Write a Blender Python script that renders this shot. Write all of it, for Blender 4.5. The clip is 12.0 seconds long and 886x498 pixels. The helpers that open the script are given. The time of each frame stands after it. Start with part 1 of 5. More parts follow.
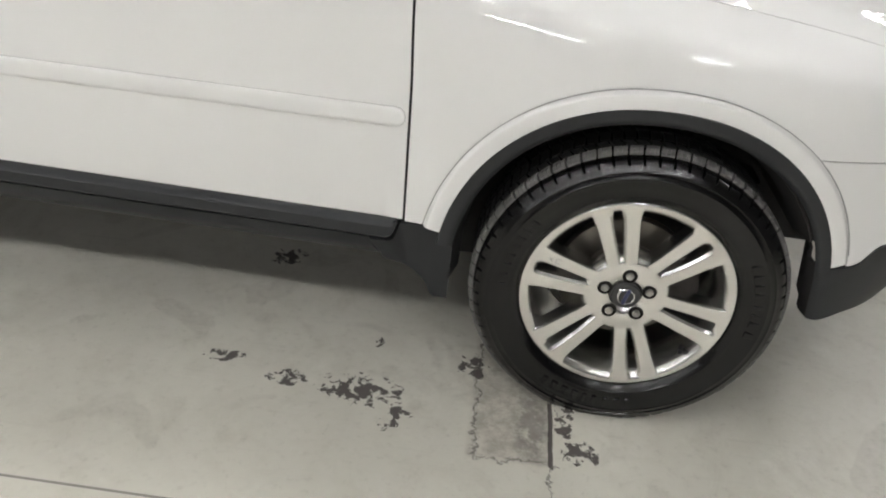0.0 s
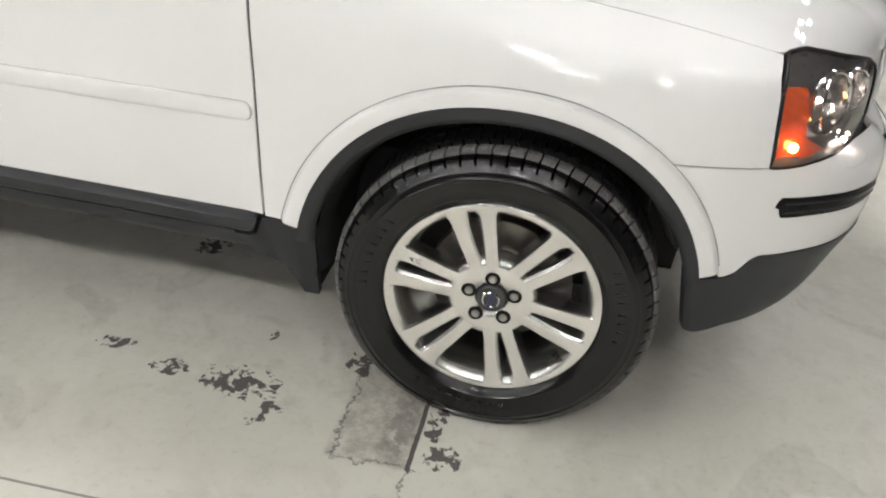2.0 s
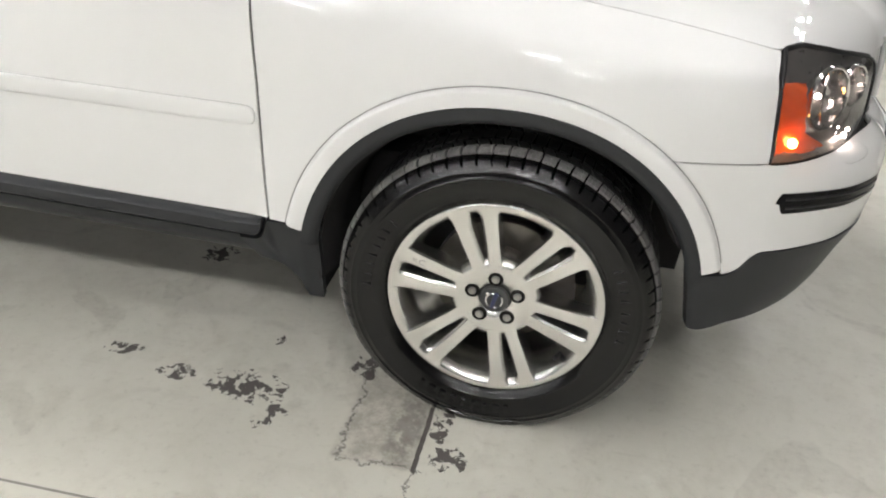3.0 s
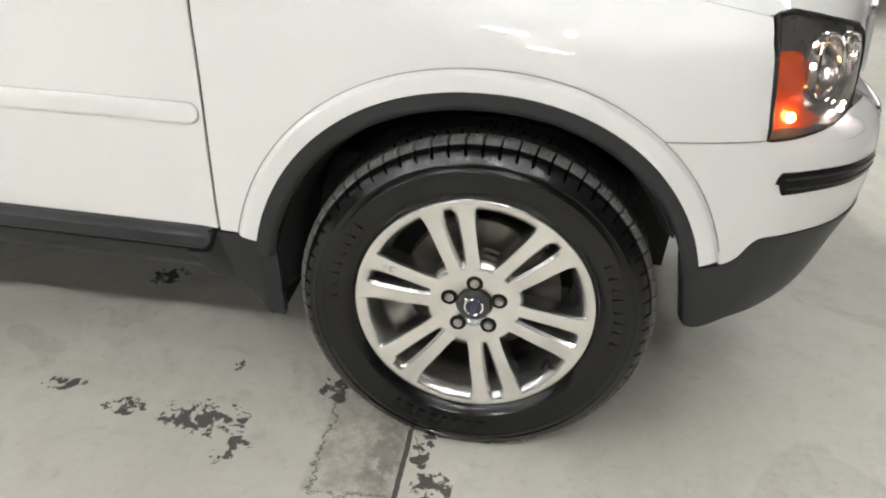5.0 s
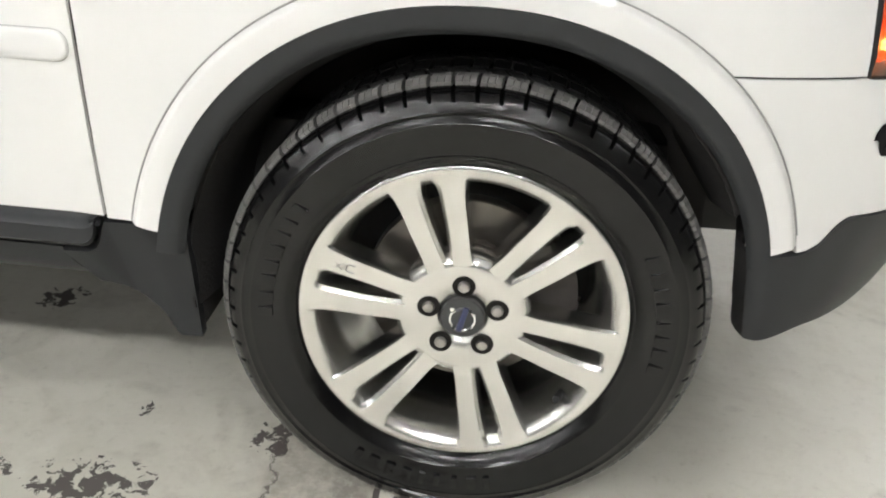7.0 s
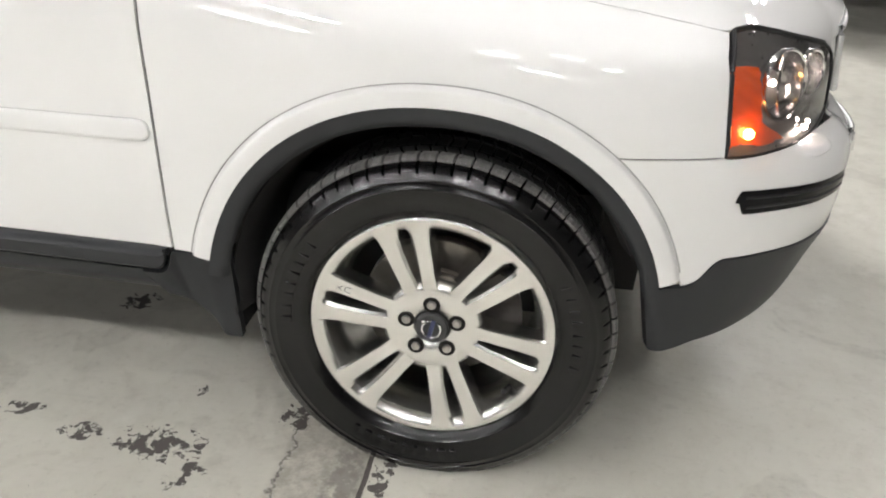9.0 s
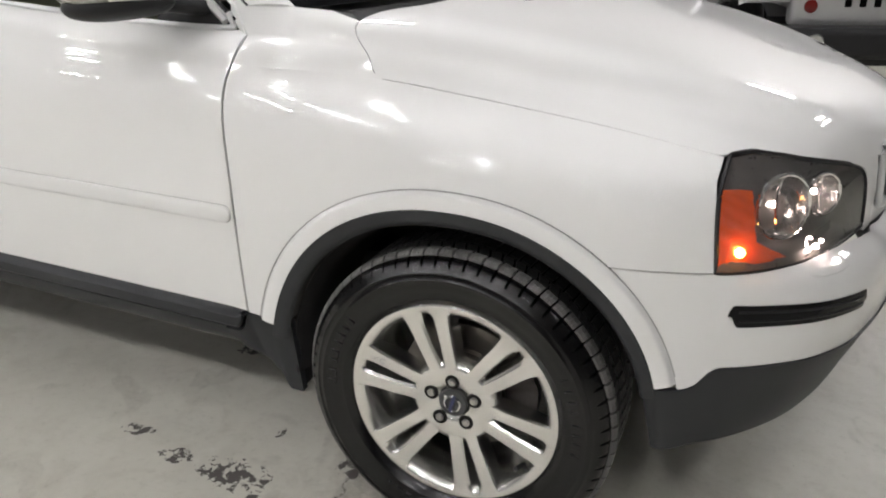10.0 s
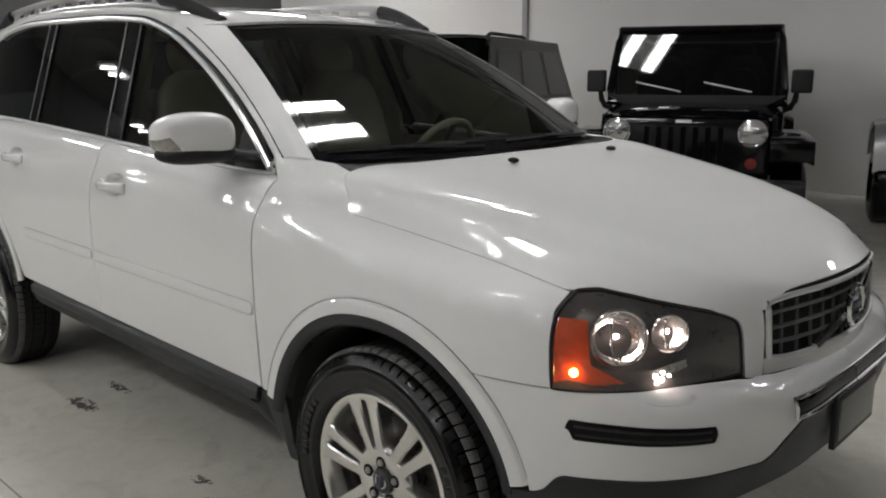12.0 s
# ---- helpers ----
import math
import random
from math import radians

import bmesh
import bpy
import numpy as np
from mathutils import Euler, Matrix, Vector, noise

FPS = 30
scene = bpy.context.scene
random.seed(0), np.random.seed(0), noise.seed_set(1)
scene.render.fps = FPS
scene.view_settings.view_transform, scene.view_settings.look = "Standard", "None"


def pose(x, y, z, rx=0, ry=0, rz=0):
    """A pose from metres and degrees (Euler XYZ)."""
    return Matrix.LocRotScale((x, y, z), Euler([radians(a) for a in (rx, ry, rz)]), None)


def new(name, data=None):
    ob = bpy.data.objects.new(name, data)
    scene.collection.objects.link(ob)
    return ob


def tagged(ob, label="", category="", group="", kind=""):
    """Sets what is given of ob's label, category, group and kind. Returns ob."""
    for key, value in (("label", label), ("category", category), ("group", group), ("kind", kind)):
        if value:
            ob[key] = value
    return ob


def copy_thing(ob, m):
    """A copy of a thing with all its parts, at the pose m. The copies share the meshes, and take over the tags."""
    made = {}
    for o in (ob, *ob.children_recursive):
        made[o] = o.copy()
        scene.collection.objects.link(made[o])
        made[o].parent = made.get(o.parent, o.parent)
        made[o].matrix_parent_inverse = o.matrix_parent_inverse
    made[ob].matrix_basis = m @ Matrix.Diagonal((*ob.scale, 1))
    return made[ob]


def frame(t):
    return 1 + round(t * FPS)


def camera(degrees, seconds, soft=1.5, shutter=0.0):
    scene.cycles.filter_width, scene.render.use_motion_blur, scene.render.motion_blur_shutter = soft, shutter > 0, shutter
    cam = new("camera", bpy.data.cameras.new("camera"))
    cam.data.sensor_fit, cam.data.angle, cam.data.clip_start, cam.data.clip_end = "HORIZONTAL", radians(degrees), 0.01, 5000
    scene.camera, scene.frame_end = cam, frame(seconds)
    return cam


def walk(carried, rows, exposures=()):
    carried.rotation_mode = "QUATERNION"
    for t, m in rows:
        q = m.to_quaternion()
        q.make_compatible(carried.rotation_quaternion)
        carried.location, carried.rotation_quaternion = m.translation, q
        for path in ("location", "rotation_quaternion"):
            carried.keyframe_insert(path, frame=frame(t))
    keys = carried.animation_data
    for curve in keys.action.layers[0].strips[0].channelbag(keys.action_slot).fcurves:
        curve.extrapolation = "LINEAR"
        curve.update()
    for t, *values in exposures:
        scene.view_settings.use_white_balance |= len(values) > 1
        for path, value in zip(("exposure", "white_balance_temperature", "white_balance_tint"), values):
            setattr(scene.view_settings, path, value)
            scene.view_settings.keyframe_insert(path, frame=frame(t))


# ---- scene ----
cam = camera(56.13, 12.0, soft=2.0)
# seconds, place, then turn to the left, tilt up and lean
ROWS = [
    (0.0, -0.3663, -1.6854, 1.4197, 2.593, -30.173, 6.151),
    (0.5, -0.1227, -1.6583, 1.5004, 1.298, -33.170, 4.424),
    (1.0, 0.0526, -1.6068, 1.4651, 4.500, -30.727, 3.680),
    (1.5, 0.1186, -1.5773, 1.4485, 7.610, -31.022, 4.234),
    (2.0, 0.1346, -1.5692, 1.4595, 8.923, -31.380, 4.710),
    (2.5, 0.1445, -1.5997, 1.4441, 9.723, -30.348, 4.473),
    (3.0, 0.1564, -1.5919, 1.4418, 9.791, -30.480, 3.589),
    (3.5, 0.1802, -1.5929, 1.4340, 10.091, -30.175, 3.098),
    (5.5, 0.0660, -1.3251, 1.2190, 4.647, -27.989, 2.535),
    (6.0, 0.0298, -1.1518, 1.0880, 3.010, -26.599, 3.068),
    (6.5, 0.0238, -1.0848, 1.0187, 2.794, -25.718, 3.149),
    (8.5, 0.0969, -1.2596, 1.1686, 4.909, -28.684, 2.502),
    (9.0, 0.2272, -1.4317, 1.2750, 7.894, -26.348, 1.929),
    (9.5, 0.3988, -1.5320, 1.3844, 14.941, -25.217, 0.055),
    (10.0, 0.6268, -1.4829, 1.4405, 23.085, -23.019, -0.111),
    (10.5, 0.8450, -1.4842, 1.4457, 28.007, -21.932, -1.530),
    (11.0, 1.0438, -1.4933, 1.4786, 32.174, -18.450, -0.411),
    (11.5, 1.3224, -1.3896, 1.4708, 39.124, -14.500, -0.028),
    (12.0, 1.5864, -1.4052, 1.4729, 43.147, -12.032, -0.072),
]
# seconds, stops, white balance
EXPOSURES = [(0.0, -0.10, 6500, 10), (0.5, 0.09, 6500, 10), (1.0, 0.13, 6500, 10), (3.6, 0.20, 6500, 10), (5.5, 0.30, 6500, 9), (6.5, 0.52, 6500, 9), (8.5, 0.44, 6500, 9), (9.0, 0.30, 6500, 11), (9.5, 0.16, 6450, 12), (10.0, -0.10, 6450, 12),
             (10.5, -0.30, 6400, 11), (11.0, -0.46, 6400, 11), (12.0, -0.80, 6400, 10)]
walk(cam, [(t, pose(x, y, z, 90 + tilt, 0, turn) @ pose(0, 0, 0, 0, 0, lean)) for t, x, y, z, turn, tilt, lean in ROWS], EXPOSURES)

# ---- world: a closed hall, so only a faint grey outside ----
world = bpy.data.worlds.new("hall_air")
scene.world = world
world.use_nodes = True
world.node_tree.nodes["Background"].inputs[0].default_value = (0.5, 0.52, 0.5, 1)
world.node_tree.nodes["Background"].inputs[1].default_value = 0.05
TUBE_STRENGTH = 116.0


# ---- materials ----
def principled(name):
    m = bpy.data.materials.new(name)
    m.use_nodes = True
    return m, m.node_tree, m.node_tree.nodes["Principled BSDF"]


def link(tree, a, b):
    tree.links.new(a, b)


def mat(name, colour, rough=0.5, metal=0.0, coat=0.0, vary=0.12, scale=6.0, fine=90.0, bump=0.0, rough_vary=0.08, spec=0.5, emit=None, power=0.0):
    """Plain surface with broad mottling, fine grain in the gloss and a slight relief."""
    m, t, b = principled(name)
    co = t.nodes.new("ShaderNodeTexCoord")
    broad, grain = t.nodes.new("ShaderNodeTexNoise"), t.nodes.new("ShaderNodeTexNoise")
    broad.inputs["Scale"].default_value, grain.inputs["Scale"].default_value = scale, fine
    broad.inputs["Detail"].default_value = 5
    for n in (broad, grain):
        link(t, co.outputs["Object"], n.inputs["Vector"])
    mix = t.nodes.new("ShaderNodeMix")
    mix.data_type = "RGBA"
    mix.inputs["A"].default_value = (*[c * (1 - vary) for c in colour], 1)
    mix.inputs["B"].default_value = (*[min(1, c * (1 + vary)) for c in colour], 1)
    link(t, broad.outputs["Fac"], mix.inputs["Factor"])
    link(t, mix.outputs["Result"], b.inputs["Base Color"])
    rr = t.nodes.new("ShaderNodeMapRange")
    rr.inputs["To Min"].default_value, rr.inputs["To Max"].default_value = max(0, rough - rough_vary), min(1, rough + rough_vary)
    link(t, grain.outputs["Fac"], rr.inputs["Value"])
    link(t, rr.outputs["Result"], b.inputs["Roughness"])
    b.inputs["Metallic"].default_value = metal
    b.inputs["Coat Weight"].default_value = coat
    b.inputs["Coat Roughness"].default_value = 0.015
    b.inputs["Specular IOR Level"].default_value = spec
    if bump:
        bp = t.nodes.new("ShaderNodeBump")
        bp.inputs["Strength"].default_value, bp.inputs["Distance"].default_value = bump, 0.002
        link(t, grain.outputs["Fac"], bp.inputs["Height"])
        link(t, bp.outputs["Normal"], b.inputs["Normal"])
    if emit:
        b.inputs["Emission Color"].default_value = (*emit, 1)
        b.inputs["Emission Strength"].default_value = power
    return m


def glass(name, colour, rough=0.0, ior=1.45):
    m, t, b = principled(name)
    b.inputs["Base Color"].default_value = (*colour, 1)
    b.inputs["Transmission Weight"].default_value = 1.0
    b.inputs["Roughness"].default_value = rough
    b.inputs["IOR"].default_value = ior
    return m


def thin_glass(name, tint, haze=0.0):
    """A thin pane: lets straight light through, tinted, with a clear reflection; haze adds a pale veil for weathered
    plastic and reflected glare.
    """
    m = bpy.data.materials.new(name)
    m.use_nodes = True
    t = m.node_tree
    t.nodes.remove(t.nodes["Principled BSDF"])
    tr, gl, mx, fr = (t.nodes.new("ShaderNode" + k) for k in ("BsdfTransparent", "BsdfGlossy", "MixShader", "Fresnel"))
    tr.inputs["Color"].default_value = (*tint, 1)
    gl.inputs["Roughness"].default_value = 0.02
    fr.inputs["IOR"].default_value = 1.5
    link(t, fr.outputs[0], mx.inputs[0])
    through_light = tr.outputs[0]
    if haze:
        df, mh = t.nodes.new("ShaderNodeBsdfDiffuse"), t.nodes.new("ShaderNodeMixShader")
        df.inputs["Color"].default_value = (0.75, 0.74, 0.72, 1)
        mh.inputs[0].default_value = haze
        link(t, tr.outputs[0], mh.inputs[1])
        link(t, df.outputs[0], mh.inputs[2])
        through_light = mh.outputs[0]
    link(t, through_light, mx.inputs[1])
    link(t, gl.outputs[0], mx.inputs[2])
    link(t, mx.outputs[0], t.nodes["Material Output"].inputs[0])
    return m


WHITE = mat("white_car_paint", (0.80, 0.80, 0.79), 0.6, coat=1.0, vary=0.012, scale=3, fine=400, rough_vary=0.03, spec=0.0)
GAP = mat("dark_gap", (0.012, 0.012, 0.013), 0.7)
CLAD = mat("grey_plastic_cladding", (0.026, 0.0275, 0.030), 0.42, spec=0.3, vary=0.12, fine=700, bump=0.12)
LINER = mat("wheel_liner_felt", (0.04, 0.039, 0.039), 0.9, vary=0.25, fine=200, bump=0.4, spec=0.08)
RUBBER = mat("tyre_rubber", (0.0042, 0.0042, 0.0044), 0.20, vary=0.5, scale=11, fine=21, bump=0.45, rough_vary=0.14, spec=0.38)
# Shoulder grey holds dust and lit tone, rib colour holds shade.
TREADM = mat("lit_dusty_tread_rubber", (0.125, 0.122, 0.118), 0.55, spec=0.3, vary=0.35, scale=30, fine=250, bump=0.25)
RIBM = mat("shaded_tread_rubber", (0.020, 0.020, 0.020), 0.5, spec=0.3, vary=0.35, scale=30, fine=250, bump=0.25)
ALLOY = mat("silver_alloy", (0.76, 0.755, 0.735), 0.25, metal=1.0, vary=0.04, scale=22, fine=500, rough_vary=0.03)
MARKM = mat("shaded_mark", (0.42, 0.42, 0.41), 0.4, metal=0.8)
# Hub back: silver darkened in its colour for the shade behind the spokes.
ALLOY_IN = mat("shaded_hub_alloy", (0.13, 0.127, 0.12), 0.45, metal=0.7, vary=0.25, scale=18)
DISC = mat("worn_brake_disc", (0.20, 0.185, 0.165), 0.36, metal=0.9, vary=0.25, scale=25, fine=300)
IRON = mat("rusty_caliper_iron", (0.06, 0.052, 0.047), 0.65, vary=0.4, scale=30, bump=0.3)
CHROME = mat("chrome", (0.82, 0.83, 0.84), 0.08, metal=1.0, vary=0.02, rough_vary=0.02)
BRIGHT = mat("bright_window_trim", (0.72, 0.72, 0.72), 0.30, metal=0.6, vary=0.0, rough_vary=0.0)
NUTM = mat("wheel_nut_steel", (0.52, 0.505, 0.48), 0.34, metal=1.0, vary=0.25, scale=60)
NUT_SHADE = mat("nut_recess_shade", (0.016, 0.015, 0.014), 0.6, spec=0.1)
BLACKG = mat("gloss_black_plastic", (0.008, 0.008, 0.009), 0.04, rough_vary=0.02, spec=0.15)
BLACKM = mat("matt_black_plastic", (0.014, 0.014, 0.015), 0.5, spec=0.3, bump=0.1, fine=400)
EMBLEM = mat("dark_emblem_enamel", (0.055, 0.056, 0.056), 0.38, spec=0.3)
BLUEBAR = mat("blue_enamel_bar", (0.035, 0.042, 0.10), 0.3)
TINT = thin_glass("dark_tinted_glass", (0.035, 0.04, 0.045))
SIDEG = thin_glass("green_side_glass", (0.46, 0.51, 0.47))
SCREEN = thin_glass("green_windscreen_glass", (0.70, 0.76, 0.71))
# The pale haze covers both weathering and reflected glare on the cover.
LAMPG = thin_glass("hazy_lamp_cover", (0.92, 0.92, 0.92), 0.05)
AMBER = mat("amber_reflector", (0.72, 0.105, 0.008), 0.2, coat=0.6, vary=0.45, scale=45, fine=70, bump=0.8, emit=(1.0, 0.12, 0.01), power=0.16)
AMBER_LIT = mat("lit_amber_bulb", (1, 0.4, 0.05), 0.3, emit=(1.0, 0.42, 0.10), power=40.0)
BULB = mat("lit_warm_bulb", (1, 0.9, 0.8), 0.3, emit=(1.0, 0.80, 0.70), power=70.0)
LAMPIN = mat("grey_lamp_bezel", (0.20, 0.185, 0.175), 0.30, metal=0.5, vary=0.2, scale=20)
REFLECT = mat("faceted_lamp_reflector", (0.85, 0.85, 0.85), 0.14, metal=1.0, vary=0.08, scale=40, fine=45, bump=0.9)
LEATHER = mat("beige_leather", (0.36, 0.31, 0.24), 0.5, vary=0.1, fine=300, bump=0.15)
DASH = mat("dark_dashboard_vinyl", (0.05, 0.05, 0.047), 0.55, fine=400, bump=0.2)
TRIMB = mat("beige_pillar_trim", (0.33, 0.29, 0.23), 0.7)
WALLP = mat("white_wall_paint", (0.80, 0.79, 0.77), 0.6, vary=0.05, scale=0.8, fine=40, bump=0.05)
WALLG = mat("added_wall_grey", (0.08, 0.08, 0.08), 0.6, vary=0.06, scale=0.8, fine=40, bump=0.05)
CEIL = mat("dark_ceiling_paint", (0.22, 0.22, 0.22), 0.8, vary=0.15, scale=0.6)
STEELW = mat("white_enamelled_steel", (0.7, 0.7, 0.68), 0.4)
TUBE_SHORT = mat("lit_short_tube", (1, 1, 1), 0.4, vary=0.0, emit=(1.0, 0.985, 0.975), power=TUBE_STRENGTH * 1.35)
TUBE_WIDE = mat("lit_broad_strip", (1, 1, 1), 0.4, vary=0.0, emit=(1.0, 0.985, 0.975), power=TUBE_STRENGTH * 0.8)
JBLACK = mat("black_car_paint", (0.004, 0.004, 0.005), 0.1, coat=0.15, spec=0.3, vary=0.05, rough_vary=0.03)
JSILVER = mat("silver_car_paint", (0.58, 0.58, 0.58), 0.3, metal=0.55, coat=1.0, vary=0.03, fine=600)
SUVP = mat("dark_grey_green_car_paint", (0.018, 0.019, 0.017), 0.4, coat=0.1, metal=0.3, vary=0.05)
SUVLOW = mat("grey_car_paint", (0.085, 0.08, 0.08), 0.4, coat=0.3, metal=0.3, vary=0.05)
REDL = mat("red_lamp_lens", (0.15, 0.012, 0.010), 0.2, coat=0.5)
HEADG = mat("round_headlamp_glass", (0.5, 0.5, 0.5), 0.12, metal=0.8, vary=0.3, scale=30, fine=40, bump=0.6)


def floor_material():
    m, t, b = principled("worn_painted_concrete")
    N = t.nodes.new
    co = N("ShaderNodeTexCoord")

    def noise_tex(scale, detail=6, rough=0.55, warp=0.0):
        n = N("ShaderNodeTexNoise")
        n.inputs["Scale"].default_value, n.inputs["Detail"].default_value, n.inputs["Roughness"].default_value = scale, detail, rough
        n.inputs["Distortion"].default_value = warp
        link(t, co.outputs["Object"], n.inputs["Vector"])
        return n.outputs["Fac"]

    def ma(op, a, bb=None, c=None):
        n = N("ShaderNodeMath")
        n.operation = op
        for i, v in enumerate((a, bb, c)):
            if v is None:
                continue
            if isinstance(v, (int, float)):
                n.inputs[i].default_value = v
            else:
                link(t, v, n.inputs[i])
        return n.outputs[0]

    def ramp(v, lo, hi, a=0.0, bb=1.0):
        n = N("ShaderNodeMapRange")
        n.interpolation_type = "SMOOTHSTEP"
        n.inputs["From Min"].default_value, n.inputs["From Max"].default_value = lo, hi
        n.inputs["To Min"].default_value, n.inputs["To Max"].default_value = a, bb
        link(t, v, n.inputs["Value"])
        return n.outputs["Result"]

    sep = N("ShaderNodeSeparateXYZ")
    link(t, co.outputs["Object"], sep.inputs[0])
    X, Y = sep.outputs[0], sep.outputs[1]

    def near(cx, cy, rx, ry):
        """1 at the centre of an oval, 0 at its rim and past it."""
        dx, dy = ma("DIVIDE", ma("SUBTRACT", X, cx), rx), ma("DIVIDE", ma("SUBTRACT", Y, cy), ry)
        return ma("MAXIMUM", ma("SUBTRACT", 1.0, ma("SQRT", ma("ADD", ma("MULTIPLY", dx, dx), ma("MULTIPLY", dy, dy)))), 0.0)

    # flaked patches: where noise tops a limit that falls inside given ovals
    flaky = None
    for cx, cy, rx, ry, k in PATCHES:
        o = ma("MULTIPLY", near(cx, cy, rx, ry), k)
        flaky = o if flaky is None else ma("MAXIMUM", flaky, o)
    flake_noise = noise_tex(34, 6, 0.66, 0.5)
    chips = ma("MULTIPLY", ma("GREATER_THAN", flaky, 0.02), ma("GREATER_THAN", ma("ADD", flake_noise, ma("MULTIPLY", ma("SQRT", flaky), 0.27)), 0.67))
    broad, mid, fine = noise_tex(1.1, 6, 0.6), noise_tex(9, 6, 0.6), noise_tex(150, 3, 0.6)

    def mixc(fac, a, bb):
        n = N("ShaderNodeMix")
        n.data_type = "RGBA"
        link(t, fac, n.inputs["Factor"])
        for sock, v in (("A", a), ("B", bb)):
            if isinstance(v, tuple):
                n.inputs[sock].default_value = (*v, 1)
            else:
                link(t, v, n.inputs[sock])
        return n.outputs["Result"]

    col = mixc(ramp(broad, 0.25, 0.8), (0.56, 0.545, 0.48), (0.69, 0.675, 0.60))
    col = mixc(ramp(mid, 0.40, 0.80, 0, 0.40), col, (0.47, 0.45, 0.385))
    # grimy strip where a slab was patched
    patched = ma("MULTIPLY", ma("MULTIPLY", ramp(X, -0.335, -0.315), ramp(X, -0.118, -0.124)), ma("MULTIPLY", ramp(Y, -0.215, -0.195), ramp(Y, 0.62, 0.52)))
    col = mixc(ma("MULTIPLY", patched, ramp(noise_tex(16, 8, 0.75), 0.36, 0.66, 0.12, 0.85)), col, (0.30, 0.275, 0.235))
    # a rubbed dark smear beside the joint, faint long scuffs and drips
    smear = ma("MULTIPLY", near(-0.168, -0.065, 0.060, 0.17), ramp(noise_tex(26, 8, 0.75), 0.36, 0.62))
    col = mixc(ma("MINIMUM", ma("MULTIPLY", smear, 2.0), 0.72), col, (0.19, 0.175, 0.160))
    stretch = N("ShaderNodeMapping")
    stretch.inputs["Scale"].default_value, stretch.inputs["Rotation"].default_value = (2.0, 26.0, 1.0), (0, 0, 0.35)
    link(t, co.outputs["Object"], stretch.inputs["Vector"])
    scuff = N("ShaderNodeTexNoise")
    scuff.inputs["Scale"].default_value, scuff.inputs["Detail"].default_value = 1.6, 6
    link(t, stretch.outputs[0], scuff.inputs["Vector"])
    col = mixc(ramp(scuff.outputs["Fac"], 0.60, 0.80, 0, 0.28), col, (0.40, 0.38, 0.33))
    col = mixc(ramp(noise_tex(3.2, 7, 0.7), 0.56, 0.75, 0, 0.45), col, (0.76, 0.75, 0.68))
    grit, blotch = noise_tex(38, 8, 0.75), noise_tex(5.5, 9, 0.72, 0.6)
    col = mixc(ramp(blotch, 0.50, 0.72, 0, 0.42), col, (0.44, 0.42, 0.36))
    col = mixc(ramp(grit, 0.52, 0.75, 0, 0.45), col, (0.36, 0.34, 0.29))
    spill = ma("MULTIPLY", ramp(noise_tex(2.1, 4, 0.5, 1.0), 0.60, 0.63), ramp(grit, 0.3, 0.7, 0.1, 0.32))
    col = mixc(spill, col, (0.34, 0.325, 0.285))
    # hairline cracks
    wob = ma("MULTIPLY", ma("SUBTRACT", noise_tex(11, 9, 0.75), 0.5), 0.13)
    crack_a = ma("LESS_THAN", ma("ABSOLUTE", ma("SUBTRACT", ma("ADD", X, wob), -0.312)), 0.0030)
    crack_b = ma("LESS_THAN", ma("ABSOLUTE", ma("SUBTRACT", ma("ADD", Y, wob), -0.2)), 0.002)
    crack_a = ma("MULTIPLY", crack_a, ma("MULTIPLY", ma("GREATER_THAN", Y, -0.2), ma("LESS_THAN", Y, 0.5)))
    crack_b = ma("MULTIPLY", crack_b, ma("MULTIPLY", ma("GREATER_THAN", X, -0.31), ma("LESS_THAN", X, -0.1)))
    joint = ma("LESS_THAN", ma("ABSOLUTE", ma("SUBTRACT", ma("ADD", X, ma("MULTIPLY", wob, 0.12)), -0.122)), 0.0062)
    joint = ma("MULTIPLY", ma("MULTIPLY", joint, ramp(noise_tex(22, 5, 0.7), 0.34, 0.42)), ma("MULTIPLY", ma("GREATER_THAN", ma("ADD", Y, wob), -0.215), ma("LESS_THAN", Y, 1.6)))
    tail = ma("LESS_THAN", ma("ABSOLUTE", ma("SUBTRACT", ma("ADD", X, ma("MULTIPLY", wob, 0.9)), -0.125)), 0.0022)
    crack_b = ma("MAXIMUM", crack_b, ma("MULTIPLY", tail, ma("MULTIPLY", ma("LESS_THAN", Y, -0.19), ma("GREATER_THAN", Y, -0.46))))
    long_joint = ma("LESS_THAN", ma("ABSOLUTE", ma("SUBTRACT", Y, -0.462)), 0.0035)
    long_joint = ma("MULTIPLY", long_joint, ma("LESS_THAN", X, -0.5))
    lines = ma("MAXIMUM", ma("MULTIPLY", ma("MAXIMUM", crack_a, crack_b), 0.78), ma("MAXIMUM", joint, ma("MULTIPLY", long_joint, 0.7)))
    specks = ma("GREATER_THAN", noise_tex(48, 3, 0.6), 0.775)
    dark = ma("MAXIMUM", ma("MAXIMUM", chips, specks), lines)
    col = mixc(ma("MULTIPLY", dark, 0.92), col, (0.062, 0.052, 0.050))
    link(t, col, b.inputs["Base Color"])
    link(t, ma("ADD", ramp(mid, 0.2, 0.8, 0.34, 0.46), ma("MULTIPLY", dark, 0.35)), b.inputs["Roughness"])
    b.inputs["Specular IOR Level"].default_value = 0.32
    bp = N("ShaderNodeBump")
    bp.inputs["Strength"].default_value, bp.inputs["Distance"].default_value = 0.35, 0.0015
    link(t, ma("ADD", ma("SUBTRACT", ma("MULTIPLY", fine, 0.25), dark), ma("MULTIPLY", mid, 0.2)), bp.inputs["Height"])
    link(t, bp.outputs["Normal"], b.inputs["Normal"])
    return m


